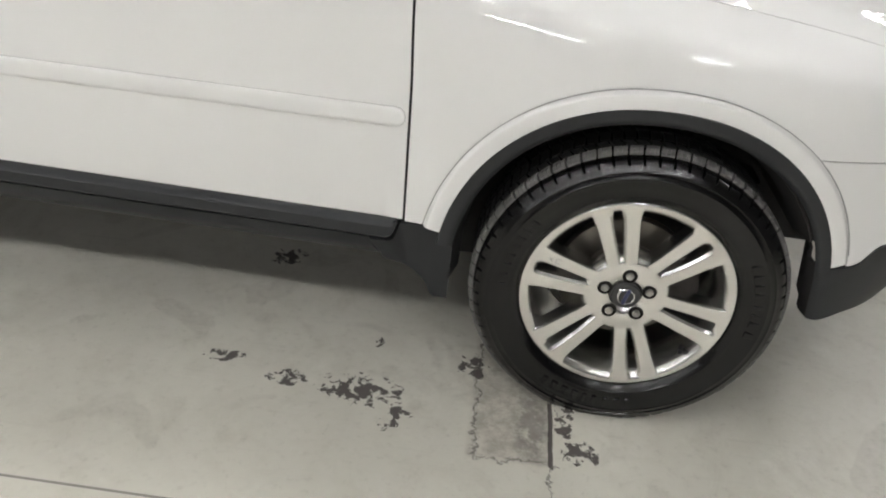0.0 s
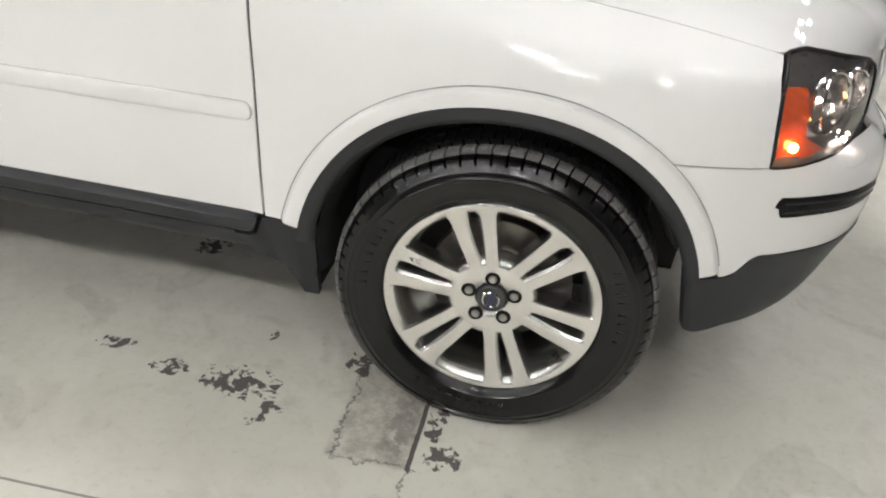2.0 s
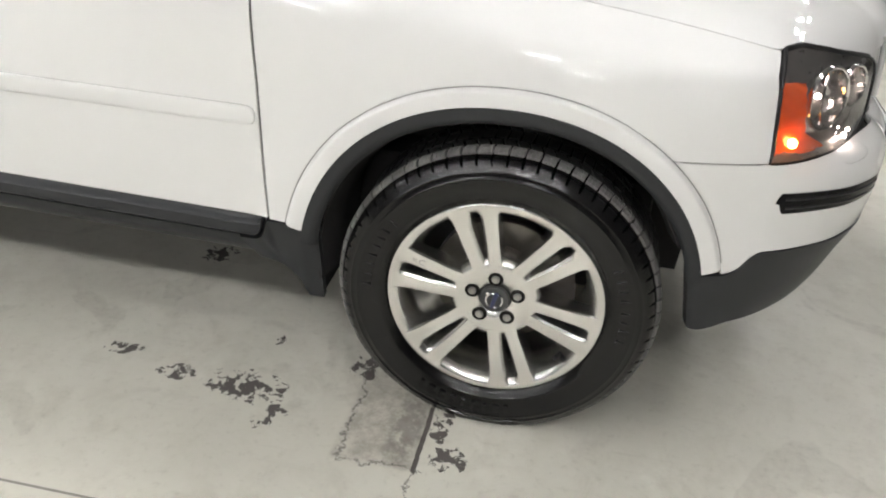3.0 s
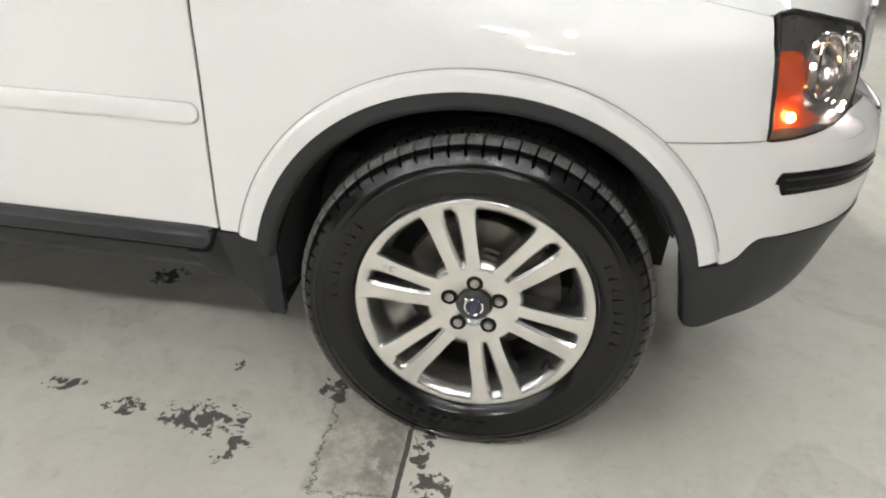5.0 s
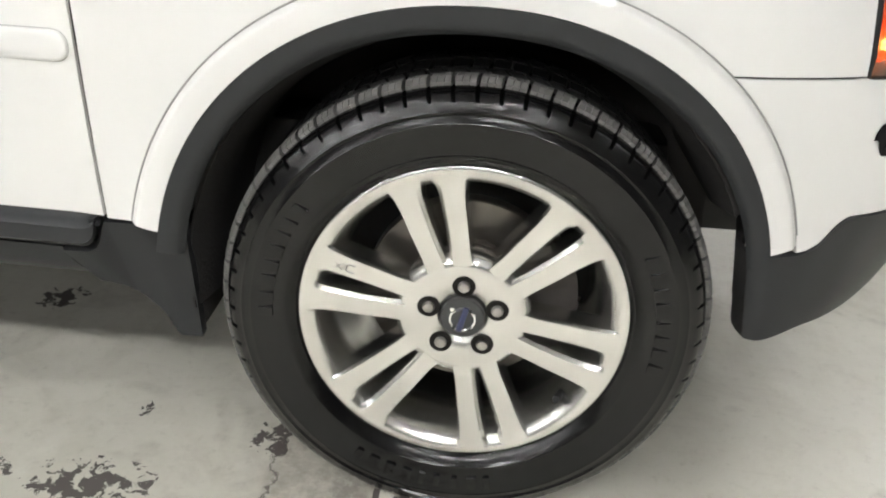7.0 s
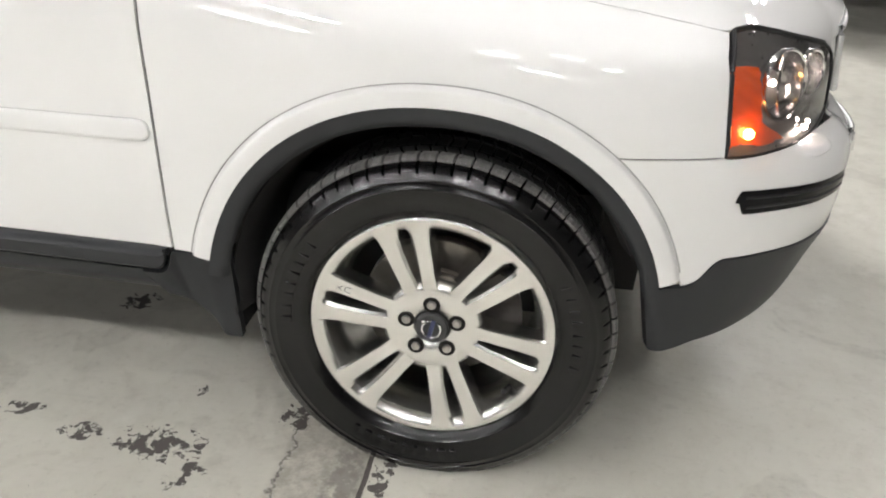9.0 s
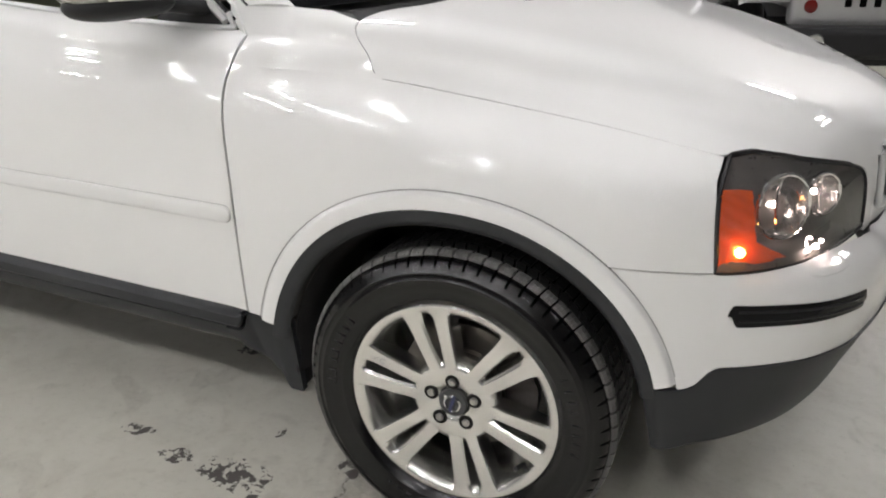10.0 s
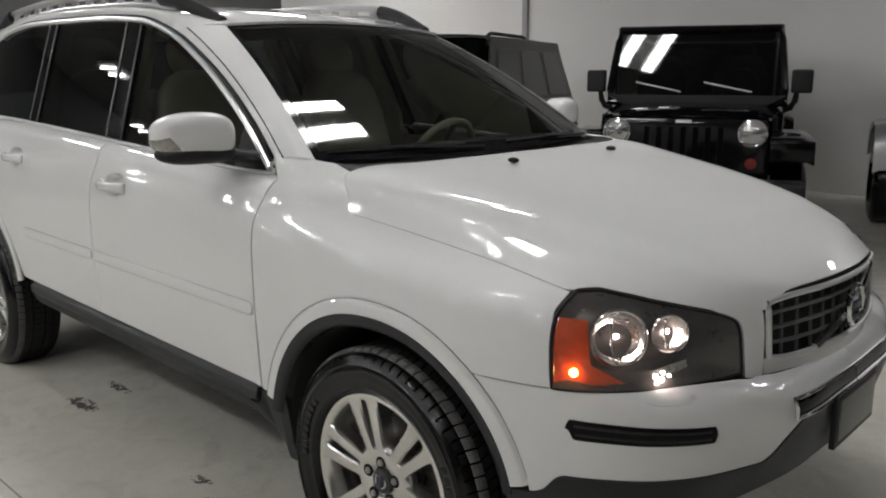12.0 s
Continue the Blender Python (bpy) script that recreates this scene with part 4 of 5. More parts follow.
grille = part("radiator_grille", sheet(bmesh.new(), 24, 6, lambda u, v: grille_face(u, v, -0.03), outward=CENTRE), BLACKM, car, "chrome framed grille with a diagonal bar")
ring = [grille_face(k / 30, 0) for k in range(30)] + [grille_face(1, k / 8) for k in range(8)] + [grille_face(1 - k / 30, 1) for k in range(30)] + [grille_face(0, 1 - k / 8) for k in range(8)]
part("chrome_frame", sweep(bmesh.new(), ring, 0.008, 8, closed=True), BRIGHT, grille, "chrome frame")
GREYBAR = mat("grey_grille_bars", (0.14, 0.14, 0.14), 0.35, metal=0.6)
for k in range(1, 13):
    part("bar", sweep(bmesh.new(), [grille_face(k / 13, v / 6, -0.012) for v in range(7)], 0.0045, 6), GREYBAR, grille)
for k in range(1, 4):
    part("bar", sweep(bmesh.new(), [grille_face(u / 24, k / 4, -0.010) for u in range(25)], 0.005, 6), GREYBAR, grille)
part("diagonal_bar", sweep(bmesh.new(), [grille_face(0.23 + 0.54 * k / 10, 0.02 + 0.96 * k / 10, 0.0) for k in range(11)], 0.012, 6, flat=1.0), CHROME, grille, "brushed diagonal bar")
bm = bmesh.new()
c0 = grille_face(0.5, 0.5, 0.008)
sweep(bm, [c0 + Vector((0.004, 0.052 * math.cos(a), 0.052 * math.sin(a))) for a in (2 * math.pi * k / 28 for k in range(28))], 0.0085, 8, closed=True)
badge = part("badge", bm, CHROME, grille, "round chrome badge")
part("badge_bar", box(bmesh.new(), c0 + Vector((0.006, 0, 0)), (0.008, 0.085, 0.02), 0.002), BLUEBAR, badge)
both("grille_panel", panel(bmesh.new(), 24, 4, lambda u, v: Vector((0.902 - 0.070 * ((1 - u) * 1.03) ** 2 + 0.004 * (1 - v), 0.566 + (MID - 0.566) * u, 0.737 + 0.038 * v))), WHITE, hood, thick=0.006)
part("nose_backing", box(bmesh.new(), (0.69, MID, 0.72), (0.16, 0.8, 0.36), 0.02), GAP, car)

# ---- greenhouse ----
SLOPE = 0.38


def pane(x, z, out=0.0):
    """A place in the plane of the side windows."""
    b = skin(x, 4.0)
    return Vector((x, b.y + 0.004 + (z - b.z) * SLOPE - out, z))


WIN_TOP = Curve((-3.45, 1.55), (-3.113, 1.682), (-2.717, 1.715), (-2.175, 1.713), (-1.71, 1.692), (-1.46, 1.638), (-1.161, 1.52), (-0.922, 1.398), (-0.738, 1.286), (-0.585, 1.175))


def window(name, x_a, x_b, material, lean_a=0.0, lean_b=0.0, trim=0.022):
    """A side pane between two posts."""
    def f(u, v):
        x = x_a + (x_b - x_a) * u
        zb = BELT(x) + 0.012
        zt = max(zb + 0.003, WIN_TOP(x) - trim)
        z = zb + (zt - zb) * v
        return pane(x + (lean_a + (lean_b - lean_a) * u) * v, z)
    return both(name, panel(bmesh.new(), 24, 12, f), material)


wf = window("front_side_window", -1.60, -0.62, SIDEG, -0.09, 0.0)
window("rear_side_window", -2.42, -1.72, TINT, -0.07, -0.09)
window("quarter_window", -3.25, -2.50, TINT, 0.0, -0.07)


def post(name, x0, x1, dx, material):
    def f(u, v):
        x = x0 + (x1 - x0) * u
        zb, zt = BELT(x) + 0.004, WIN_TOP(x) - 0.012
        return pane(x + dx * v, zb + (zt - zb) * v, 0.004)
    return both(name, panel(bmesh.new(), 4, 10, f), material, thick=0.02)


SATIN_EDGE = mat("satin_grey_edge", (0.10, 0.10, 0.10), 0.3, metal=0.5)
post("door_post", -1.725, -1.595, -0.09, BLACKG)
post("rear_post", -2.50, -2.415, -0.07, BLACKG)
for x0, dx in ((-1.598, -0.09), (-1.722, -0.09), (-2.418, -0.07), (-2.497, -0.07)):
    both("post_edge", sweep(bmesh.new(), [pane(x0 + dx * k / 8, BELT(x0) + 0.01 + (WIN_TOP(x0 + dx) - 0.03 - BELT(x0)) * k / 8, 0.007) for k in range(9)], 0.004, 5), SATIN_EDGE)
both("pillar_seal", sweep(bmesh.new(), [pane(x + 0.006, WIN_TOP(x) + 0.004, 0.008) for x in np.linspace(-3.2, -0.585, 60)], 0.0045, 6), BLACKM)
# chrome line round the windows
XS = np.linspace(-3.2, -0.60, 60)
both("window_trim", sweep(bmesh.new(), [pane(x, WIN_TOP(x) - 0.010, 0.010) for x in XS], 0.011, 6), BRIGHT, label="chrome window trim")
both("window_trim", sweep(bmesh.new(), [pane(x, BELT(x) + 0.006, 0.008) for x in np.linspace(-3.2, -0.575, 50)], 0.007, 6), BRIGHT, label="chrome window trim")
both("window_trim", sweep(bmesh.new(), [pane(-0.578 - 0.020 * k / 5, BELT(-0.575) + 0.006 + 0.03 * k / 5, 0.008) for k in range(6)], 0.008, 6), BRIGHT)
both("mirror_corner", panel(bmesh.new(), 8, 8, lambda u, v: pane(-0.80 + 0.21 * u, BELT(-0.8 + 0.21 * u) + 0.012 + max(0.004, WIN_TOP(-0.8 + 0.21 * u) - 0.02 - BELT(-0.8 + 0.21 * u)) * v, 0.003)), BLACKM, label="black mirror mount corner", thick=0.01)

corner = [np.array(pane(-0.570, BELT(-0.575) + 0.002, 0.003)), wing_upper_left(0.5) - np.array((0.006, 0, 0)), wing_upper_left(1.0) - np.array((0.005, 0, 0)), np.array(pane(-0.596, WIN_TOP(-0.598) + 0.008, 0.004))]
both("door_corner", panel(bmesh.new(), 4, 6, lambda u, v: Vector(((1 - u) * (1 - v)) * corner[0] + u * (1 - v) * corner[1] + u * v * corner[2] + (1 - u) * v * corner[3])), WHITE, door_f, thick=0.006)

# windscreen: edge on the near side, bowed ahead at the middle
WS_LOW, WS_TOP = Vector((-0.462, 0.200, 1.205)), Vector((-1.205, 0.385, 1.640))


def screen(u, v, out=0.0):
    """u across the car, v up."""
    k = 2 * u - 1
    y0 = WS_LOW.y + (WS_TOP.y - WS_LOW.y) * v
    bow = 1 - k * k
    x = WS_LOW.x + (WS_TOP.x - WS_LOW.x) * v + (0.175 * (1 - v) + 0.055 * v) * bow
    z = WS_LOW.z + (WS_TOP.z - WS_LOW.z) * v + 0.03 * math.sin(math.pi * v) + (0.005 + 0.02 * v) * bow
    return Vector((x + out * 0.6, y0 + (2 * MID - 2 * y0) * u, z + out * 0.8))


part("windscreen", sheet(bmesh.new(), 32, 18, screen, outward=CENTRE), SCREEN, car, "green tinted windscreen")
band = bmesh.new()
sheet(band, 32, 2, lambda u, v: screen(u, 0.955 + 0.05 * v, 0.003), outward=CENTRE)
part("screen_band", band, BLACKG, car)
part("screen_band", sheet(bmesh.new(), 32, 2, lambda u, v: screen(u, -0.01 + 0.055 * v, 0.003), outward=CENTRE), BLACKG, car)
for sgn in (0, 1):
    part("screen_band", sheet(bmesh.new(), 2, 18, lambda u, v: screen((0.018 * u) if sgn == 0 else 1 - 0.018 * u, v, 0.003), outward=CENTRE), BLACKG, car)


def a_pillar(u, v):
    xw = -0.60 + (-1.40 + 0.60) * v
    a = pane(xw + 0.012, WIN_TOP(xw) + 0.006 + 0.012 * (1 - v), 0.004)
    b = screen(0.0, min(1.02, v * 1.02), 0.004)
    p = a + (b - a) * u
    n = Vector((0.35, -0.8, 0.5)).normalized()
    return p + n * 0.018 * math.sin(math.pi * u) ** 0.8


both("windscreen_pillar", panel(bmesh.new(), 8, 30, a_pillar), WHITE, thick=0.008)
both("pillar_joint", sweep(bmesh.new(), [a_pillar(0.24, k / 24) + Vector((0.0, -0.001, 0.0005)) for k in range(25)], 0.0026, 6), GAP)


def roof(u, v):
    """u back along the car, v from the near rail to the middle."""
    x_edge = -1.19 - 2.36 * u
    e = pane(min(x_edge, -1.35), 1.5)
    ze = Curve((-3.6, 1.66), (-3.2, 1.715), (-2.5, 1.752), (-1.9, 1.742), (-1.5, 1.705), (-1.2, 1.652))(x_edge)
    ye = Curve((-3.6, 0.36), (-2.5, 0.328), (-1.6, 0.325), (-1.2, 0.378))(x_edge)
    crown = Curve((-3.6, 1.70), (-2.8, 1.765), (-2.0, 1.768), (-1.5, 1.728), (-1.15, 1.668))(x_edge)
    x = x_edge + 0.06 * math.sin(math.pi / 2 * v) * (1 - u)
    return Vector((x, ye + (MID - ye) * v, ze + (crown - ze) * math.sin(math.pi / 2 * v) ** 0.8))


both("roof", panel(bmesh.new(), 36, 18, roof), WHITE, thick=0.01)


def cant(u, v):
    """Painted rail between the side windows and the roof."""
    x = -1.388 - 2.13 * u
    a = pane(x, WIN_TOP(x) + 0.004, 0.004)
    b = roof(min(1, 0.005 + 0.98 * u), 0.0)
    p = a + (b - a) * v
    return p + Vector((0, -0.6, 0.8)) * 0.012 * math.sin(math.pi * v)


both("roof_side", panel(bmesh.new(), 30, 6, cant), WHITE, thick=0.008)
# roof rail with dark feet
RAIL = lambda x: roof(min(1, max(0, (-1.19 - x) / 2.36)), 0.05) + Vector((0, 0, 0.055))
SATIN = mat("satin_silver_rail", (0.55, 0.55, 0.55), 0.35, metal=0.8)
rl = both("roof_rail", sweep(bmesh.new(), [RAIL(x) for x in np.linspace(-3.2, -1.55, 24)], 0.017, 8), SATIN, label="silver roof rail")
both("rail_base", sweep(bmesh.new(), [RAIL(x) - Vector((0, 0, 0.044)) for x in np.linspace(-3.2, -1.5, 24)], 0.011, 6), SATIN, rl)
for k in range(11):
    both("rail_post", box(bmesh.new(), RAIL(-1.66 - 0.15 * k) - Vector((0, 0, 0.024)), (0.05, 0.016, 0.05), 0.006), SATIN, rl)
for xa, xb in ((-1.60, -1.25), (-3.2, -3.45)):
    both("rail_foot", sweep(bmesh.new(), [RAIL(xa + (xb - xa) * k / 8) - Vector((0, 0, 0.010 + 0.050 * (k / 8) ** 1.5)) for k in range(9)], [0.036 - 0.014 * (k / 8) for k in range(9)], 10, flat=0.9), BLACKM, rl, "black rail foot")
part("rear_window", sheet(bmesh.new(), 10, 6, lambda u, v: Vector((-3.72 + 0.17 * v, 0.25 + 0.12 * v + (2 * MID - 0.5 - 0.24 * v) * u, 1.27 + 0.4 * v)), outward=CENTRE), TINT, car)

# cowl, wipers, washer jets


def cowl(u, v):
    k = abs(2 * u - 1)
    q = 6 - 1.9 * k
    b = skin(bonnet_rear(q) + 0.01, q)
    if u > 0.5:
        b.y = 2 * MID - b.y
    a = screen(u, -0.01)
    return a + (b - a) * v - Vector((0, 0, 0.012 + 0.012 * math.sin(math.pi * v)))


part("cowl", sheet(bmesh.new(), 30, 5, cowl, outward=(-0.3, MID, 0.5)), BLACKM, car, "black cowl under the windscreen")
for u0, u1 in ((0.40, 0.03), (0.93, 0.50)):
    arm = [screen(u0 + (u1 - u0) * 0.62 * k / 10, 0.0 + 0.028 * k / 10, 0.014) for k in range(11)]
    wp = part("wiper", sweep(bmesh.new(), arm, [0.009 - 0.004 * k / 10 for k in range(11)], 6, flat=0.7), BLACKM, car, "black wiper")
    part("blade", sweep(bmesh.new(), [screen(u0 + (u1 - u0) * (0.10 + 0.9 * k / 12), 0.034 - 0.006 * k / 12, 0.007) for k in range(13)], 0.0055, 6), BLACKM, wp)
for y in (0.664, 2 * MID - 0.664):
    part("washer_jet", blob(bmesh.new(), Vector((-0.047, y, 1.200)), (0.020, 0.012, 0.009), 2.3, 12, 8), BLACKM, hood, "black washer jet")

# ---- door mirror ----
def mirror_shape(p):
    """Tapers to the outer end, rounder above than below."""
    k = (p.y + 0.118) / 0.236
    p.x *= 0.70 + 0.30 * k
    p.x -= 0.055 * (1 - k)
    p.z = max(p.z, -0.062) * (0.84 + 0.16 * smooth01(k * 1.8))
    return p


MC = Vector((-0.735, -0.042, 1.279))
MR = (0.085, 0.118, 0.074)
mirror = both("door_mirror", blob(bmesh.new(), MC, MR, 3.0, 56, 32, mirror_shape), WHITE, label="white door mirror with clear indicator")


def foot_shape(p):
    """Lower shell: narrows downward and inward to the arm."""
    k = (p.y + 0.118) / 0.24
    d = max(0.0, -p.z) / 0.03
    p.x = p.x * (0.72 + 0.24 * k) * (1 - 0.25 * d) - 0.05 * (1 - k)
    p.y *= 1 - 0.10 * d
    return p


both("mirror_base", blob(bmesh.new(), MC + Vector((0.002, 0.006, -0.058)), (0.083, 0.116, 0.030), 2.8, 40, 16, foot_shape), BLACKM, mirror, "black lower shell")
bm = blob(bmesh.new(), MC, tuple(c * 1.008 for c in MR), 3.0, 90, 60, mirror_shape)
for co, no in ((Vector((0, -0.086, -0.005)), Vector((0, 0.80, 0.60))), (Vector((0, 0, 0.028)), Vector((0, -0.3, 1.0))), (Vector((-0.085, 0, 0)), Vector((-1, 0, 0)))):
    bmesh.ops.bisect_plane(bm, geom=bm.verts[:] + bm.edges[:] + bm.faces[:], plane_co=MC + co, plane_no=no, clear_outer=True)
both("mirror_indicator", bm, mat("clear_lens_plastic", (0.42, 0.41, 0.39), 0.16, metal=0.7, vary=0.6, scale=70, fine=130, bump=0.5), mirror, "clear indicator lens")
both("mirror_arm", sweep(bmesh.new(), [Vector((-0.745, 0.02, 1.226)), Vector((-0.72, 0.07, 1.218)), Vector((-0.69, 0.13, 1.208)), Vector((-0.67, 0.16, 1.205))], [0.030, 0.034, 0.036, 0.036], 12, flat=0.62), BLACKM, mirror)

# ---- cabin ----
cab = part("cabin_floor", box(bmesh.new(), (-1.9, MID, 0.66), (3.0, 1.6, 0.06)), DASH, car)


def seat(x, y, w=0.5):
    bm = bmesh.new()
    blob(bm, (x, y, 0.84), (0.27, w / 2, 0.09), 3.2)
    st = part("seat", bm, LEATHER, car, "beige leather seat")
    bm = bmesh.new()
    blob(bm, (0, 0, 0), (0.075, w / 2 - 0.02, 0.33), 3.0)
    bmesh.ops.transform(bm, matrix=pose(x - 0.30, y, 1.17, 0, -18, 0), verts=bm.verts)
    part("backrest", bm, LEATHER, st)
    bm = bmesh.new()
    blob(bm, (0, 0, 0), (0.05, 0.13, 0.10), 2.6)
    bmesh.ops.transform(bm, matrix=pose(x - 0.425, y, 1.545, 0, -15, 0), verts=bm.verts)
    part("headrest", bm, LEATHER, st)
    return st


for sx in (-1.32, -2.28):
    for sy in (MID - 0.38, MID + 0.38):
        seat(sx, sy, 0.52)
part("dashboard", sheet(bmesh.new(), 16, 10, lambda u, v: Vector((-0.34 - 0.52 * v, 0.26 + 1.38 * u, 1.175 + 0.035 * math.sin(math.pi * v) - 0.28 * max(0, v - 0.8) * 3)), outward=(-0.6, MID, 0.6)), DASH, car, "dark grey dashboard", thick=0.03)
wheel_c = Matrix.Translation((-0.98, MID + 0.37, 1.10)) @ pose(0, 0, 0, 0, -62, 0)
bm = bmesh.new()
sweep(bm, [(0.185 * math.cos(a), 0.185 * math.sin(a), 0) for a in (2 * math.pi * k / 32 for k in range(32))], 0.016, 8, closed=True)
bmesh.ops.transform(bm, matrix=wheel_c, verts=bm.verts)
sw = part("steering_wheel", bm, TRIMB, car, "beige steering wheel")
bm = bmesh.new()
blob(bm, (0, 0, -0.01), (0.08, 0.08, 0.03), 2.6)
for a in (0, 180, 270):
    cyl(bm, (0.05 * math.cos(radians(a)), 0.05 * math.sin(radians(a)), 0), (0.18 * math.cos(radians(a)), 0.18 * math.sin(radians(a)), 0), 0.013, 8)
bmesh.ops.transform(bm, matrix=wheel_c, verts=bm.verts)
part("wheel_boss", bm, DASH, sw)
for x in (-1.64, -2.46):
    both("pillar_trim", sweep(bmesh.new(), [Vector((x, 0.20, 0.8)), Vector((x - 0.03, 0.22, 1.25)), Vector((x - 0.10, 0.36, 1.66))], [0.05, 0.05, 0.04], 8), TRIMB)
part("headlining", sheet(bmesh.new(), 10, 10, lambda u, v: Vector((-1.25 - 2.2 * u, 0.36 + 1.18 * v, 1.655 + 0.06 * math.sin(math.pi * v) * math.sin(math.pi * (0.2 + 0.7 * u)))), outward=(-2, MID, 3)), TRIMB, car)
both("door_card", sheet(bmesh.new(), 8, 6, lambda u, v: Vector((-2.6 + 1.95 * u, 0.16, 0.7 + 0.45 * v)), outward=(-1, 5, 1)), TRIMB, thick=0.03)


# ---- wheels ----
HUB_Z = 0.358


def road_wheel(parent, at, detailed=False):
    """Hub at the origin of the wheel, outer face to -y; the tyre stands flattened on the ground."""
    def put(bm):
        bmesh.ops.transform(bm, matrix=at, verts=bm.verts)
        return bm

    def seated(bm):
        """Flattens the foot of the tyre and lets the sidewall bulge there."""
        for v in bm.verts:
            low = -HUB_Z + 0.002
            if v.co.z < low + 0.03:
                k = min(1.0, (low + 0.03 - v.co.z) / 0.05)
                v.co.y += (-0.008 if v.co.y < 0.09 else 0.008) * k
                v.co.z = max(v.co.z, low)
        return put(bm)
    R = 0.381
    # tyre: from the bead over the outer sidewall to the tread and back
    prof = [(0.250, 0.024), (0.2570, 0.010), (0.2625, 0.003), (0.270, -0.003), (0.2755, -0.0066), (0.2795, -0.0056), (0.296, -0.0112), (0.312, -0.0140), (0.3215, -0.0150), (0.3245, -0.0164), (0.3275, -0.0146),
            (0.336, -0.0120), (0.3395, -0.0138), (0.343, -0.0105), (0.352, -0.0060), (0.3600, 0.0005), (0.3660, 0.0080), (0.3695, 0.017),
            (0.3705, 0.030), (0.372, 0.06), (0.373, 0.11), (0.372, 0.16), (0.368, 0.205), (0.348, 0.228), (0.302, 0.236), (0.26, 0.226), (0.246, 0.209)]
    cut = 10 if detailed else 2
    bm = lathe(bmesh.new(), prof, seg=68 * cut)
    # short grooves cut into the shoulder between its lugs
    for v in bm.verts:
        r, a = math.hypot(v.co.x, v.co.z), math.degrees(math.atan2(v.co.z, v.co.x)) % 360
        k = round(a / 360 * 68 * cut)
        if detailed and 0.3592 < r < 0.3712 and v.co.y < 0.035 and k % 10 == 0:
            v.co.x, v.co.z, v.co.y = v.co.x * 0.986, v.co.z * 0.986, v.co.y + 0.004
    tyre = part("tyre", seated(bm), RUBBER, parent, "black rubber tyre")
    bm = bmesh.new()
    rnd = random.Random(4)
    # tread blocks: outer shoulder with two sipes, then four ribs darkened for their shade
    shoulder, ribs = bmesh.new(), bmesh.new()
    for rib, (y0, y1, cnt) in enumerate(((0.0170, 0.044, 68), (0.051, 0.082, 82), (0.090, 0.138, 82), (0.146, 0.177, 82), (0.184, 0.218, 68))):
        bm = ribs if rib else shoulder
        for i in range(cnt * (1 if rib else 3)):
            if rib == 0:
                i, third = divmod(i, 3)
                a0, a1 = 2 * math.pi * (i + 0.09 + 0.285 * third) / cnt, 2 * math.pi * (i + 0.350 + 0.285 * third) / cnt
            else:
                a0, a1 = 2 * math.pi * (i + 0.06 + 0.05 * rnd.random()) / cnt, 2 * math.pi * (i + 0.88) / cnt
            sk = 0.022 if rib % 2 else -0.010
            vs = []
            for r in (0.362, R - (0.002 if rib else 0)):
                for yy, da in ((y0, 0), (y0 + 0.4 * (y1 - y0), sk * 0.3), (y1, sk)):
                    drop = 0.0065 * max(0, (0.030 - yy) / 0.0130) ** 1.6 if rib == 0 else (0.010 * max(0, (yy - 0.200) / 0.02) if rib == 4 else 0)
                    for a in (a0 + da, a1 + da):
                        vs.append(bm.verts.new(((r - drop) * math.cos(a), yy, (r - drop) * math.sin(a))))
            for f in ((0, 1, 3, 2), (2, 3, 5, 4), (6, 8, 9, 7), (8, 10, 11, 9), (0, 6, 7, 1), (4, 5, 11, 10), (0, 2, 8, 6), (2, 4, 10, 8), (1, 7, 9, 3), (3, 9, 11, 5)):
                bm.faces.new([vs[k] for k in f])
    for b, m, lab in ((shoulder, TREADM, "dusty grey shoulder blocks, lit tone in the colour"), (ribs, RIBM, "dark tread ribs, shade in the colour")):
        bmesh.ops.recalc_face_normals(b, faces=b.faces)
        tagged(part("tread", seated(b), m, tyre, lab, smooth=False), lab, kind="stuff")
    # raised plain bars where the sidewall carries writing
    if detailed:
        bars = [finish(box(bmesh.new(), (0, 0, 0), (0.024, 0.0052, w), 0.0022, 3), "sidewall_bar", RUBBER, True, 60) for w in (0.011, 0.017, 0.021)]
        rnd = random.Random(9)
        for a_c, r_c, cnt in ((165, 0.303, 8), (12, 0.303, 8), (262, 0.303, 9)):
            a = radians(a_c - cnt * 2.6)
            for k in range(cnt):
                bar = bars[rnd.randrange(3)]
                ob = new("sidewall_bar", bar)
                ob.parent = tyre
                ob.matrix_local = at @ Matrix.Translation((r_c * math.cos(a), -0.0120, r_c * math.sin(a))) @ Matrix.Rotation(-a, 4, "Y")
                a += radians(4.6 + 1.2 * rnd.random())
    # rim with a machined lip and a deep barrel
    rimp = [(0.214, 0.222), (0.214, 0.205), (0.207, 0.125), (0.214, 0.070), (0.220, 0.048), (0.2240, 0.036), (0.2275, 0.024), (0.2315, 0.0160), (0.2370, 0.0105), (0.2440, 0.0072), (0.2515, 0.0058), (0.2558, 0.0080), (0.2555, 0.018), (0.246, 0.025)]
    rim_ob = part("rim", put(lathe(bmesh.new(), rimp, seg=112)), ALLOY, parent, "silver six twin-spoke alloy rim", angle=60)
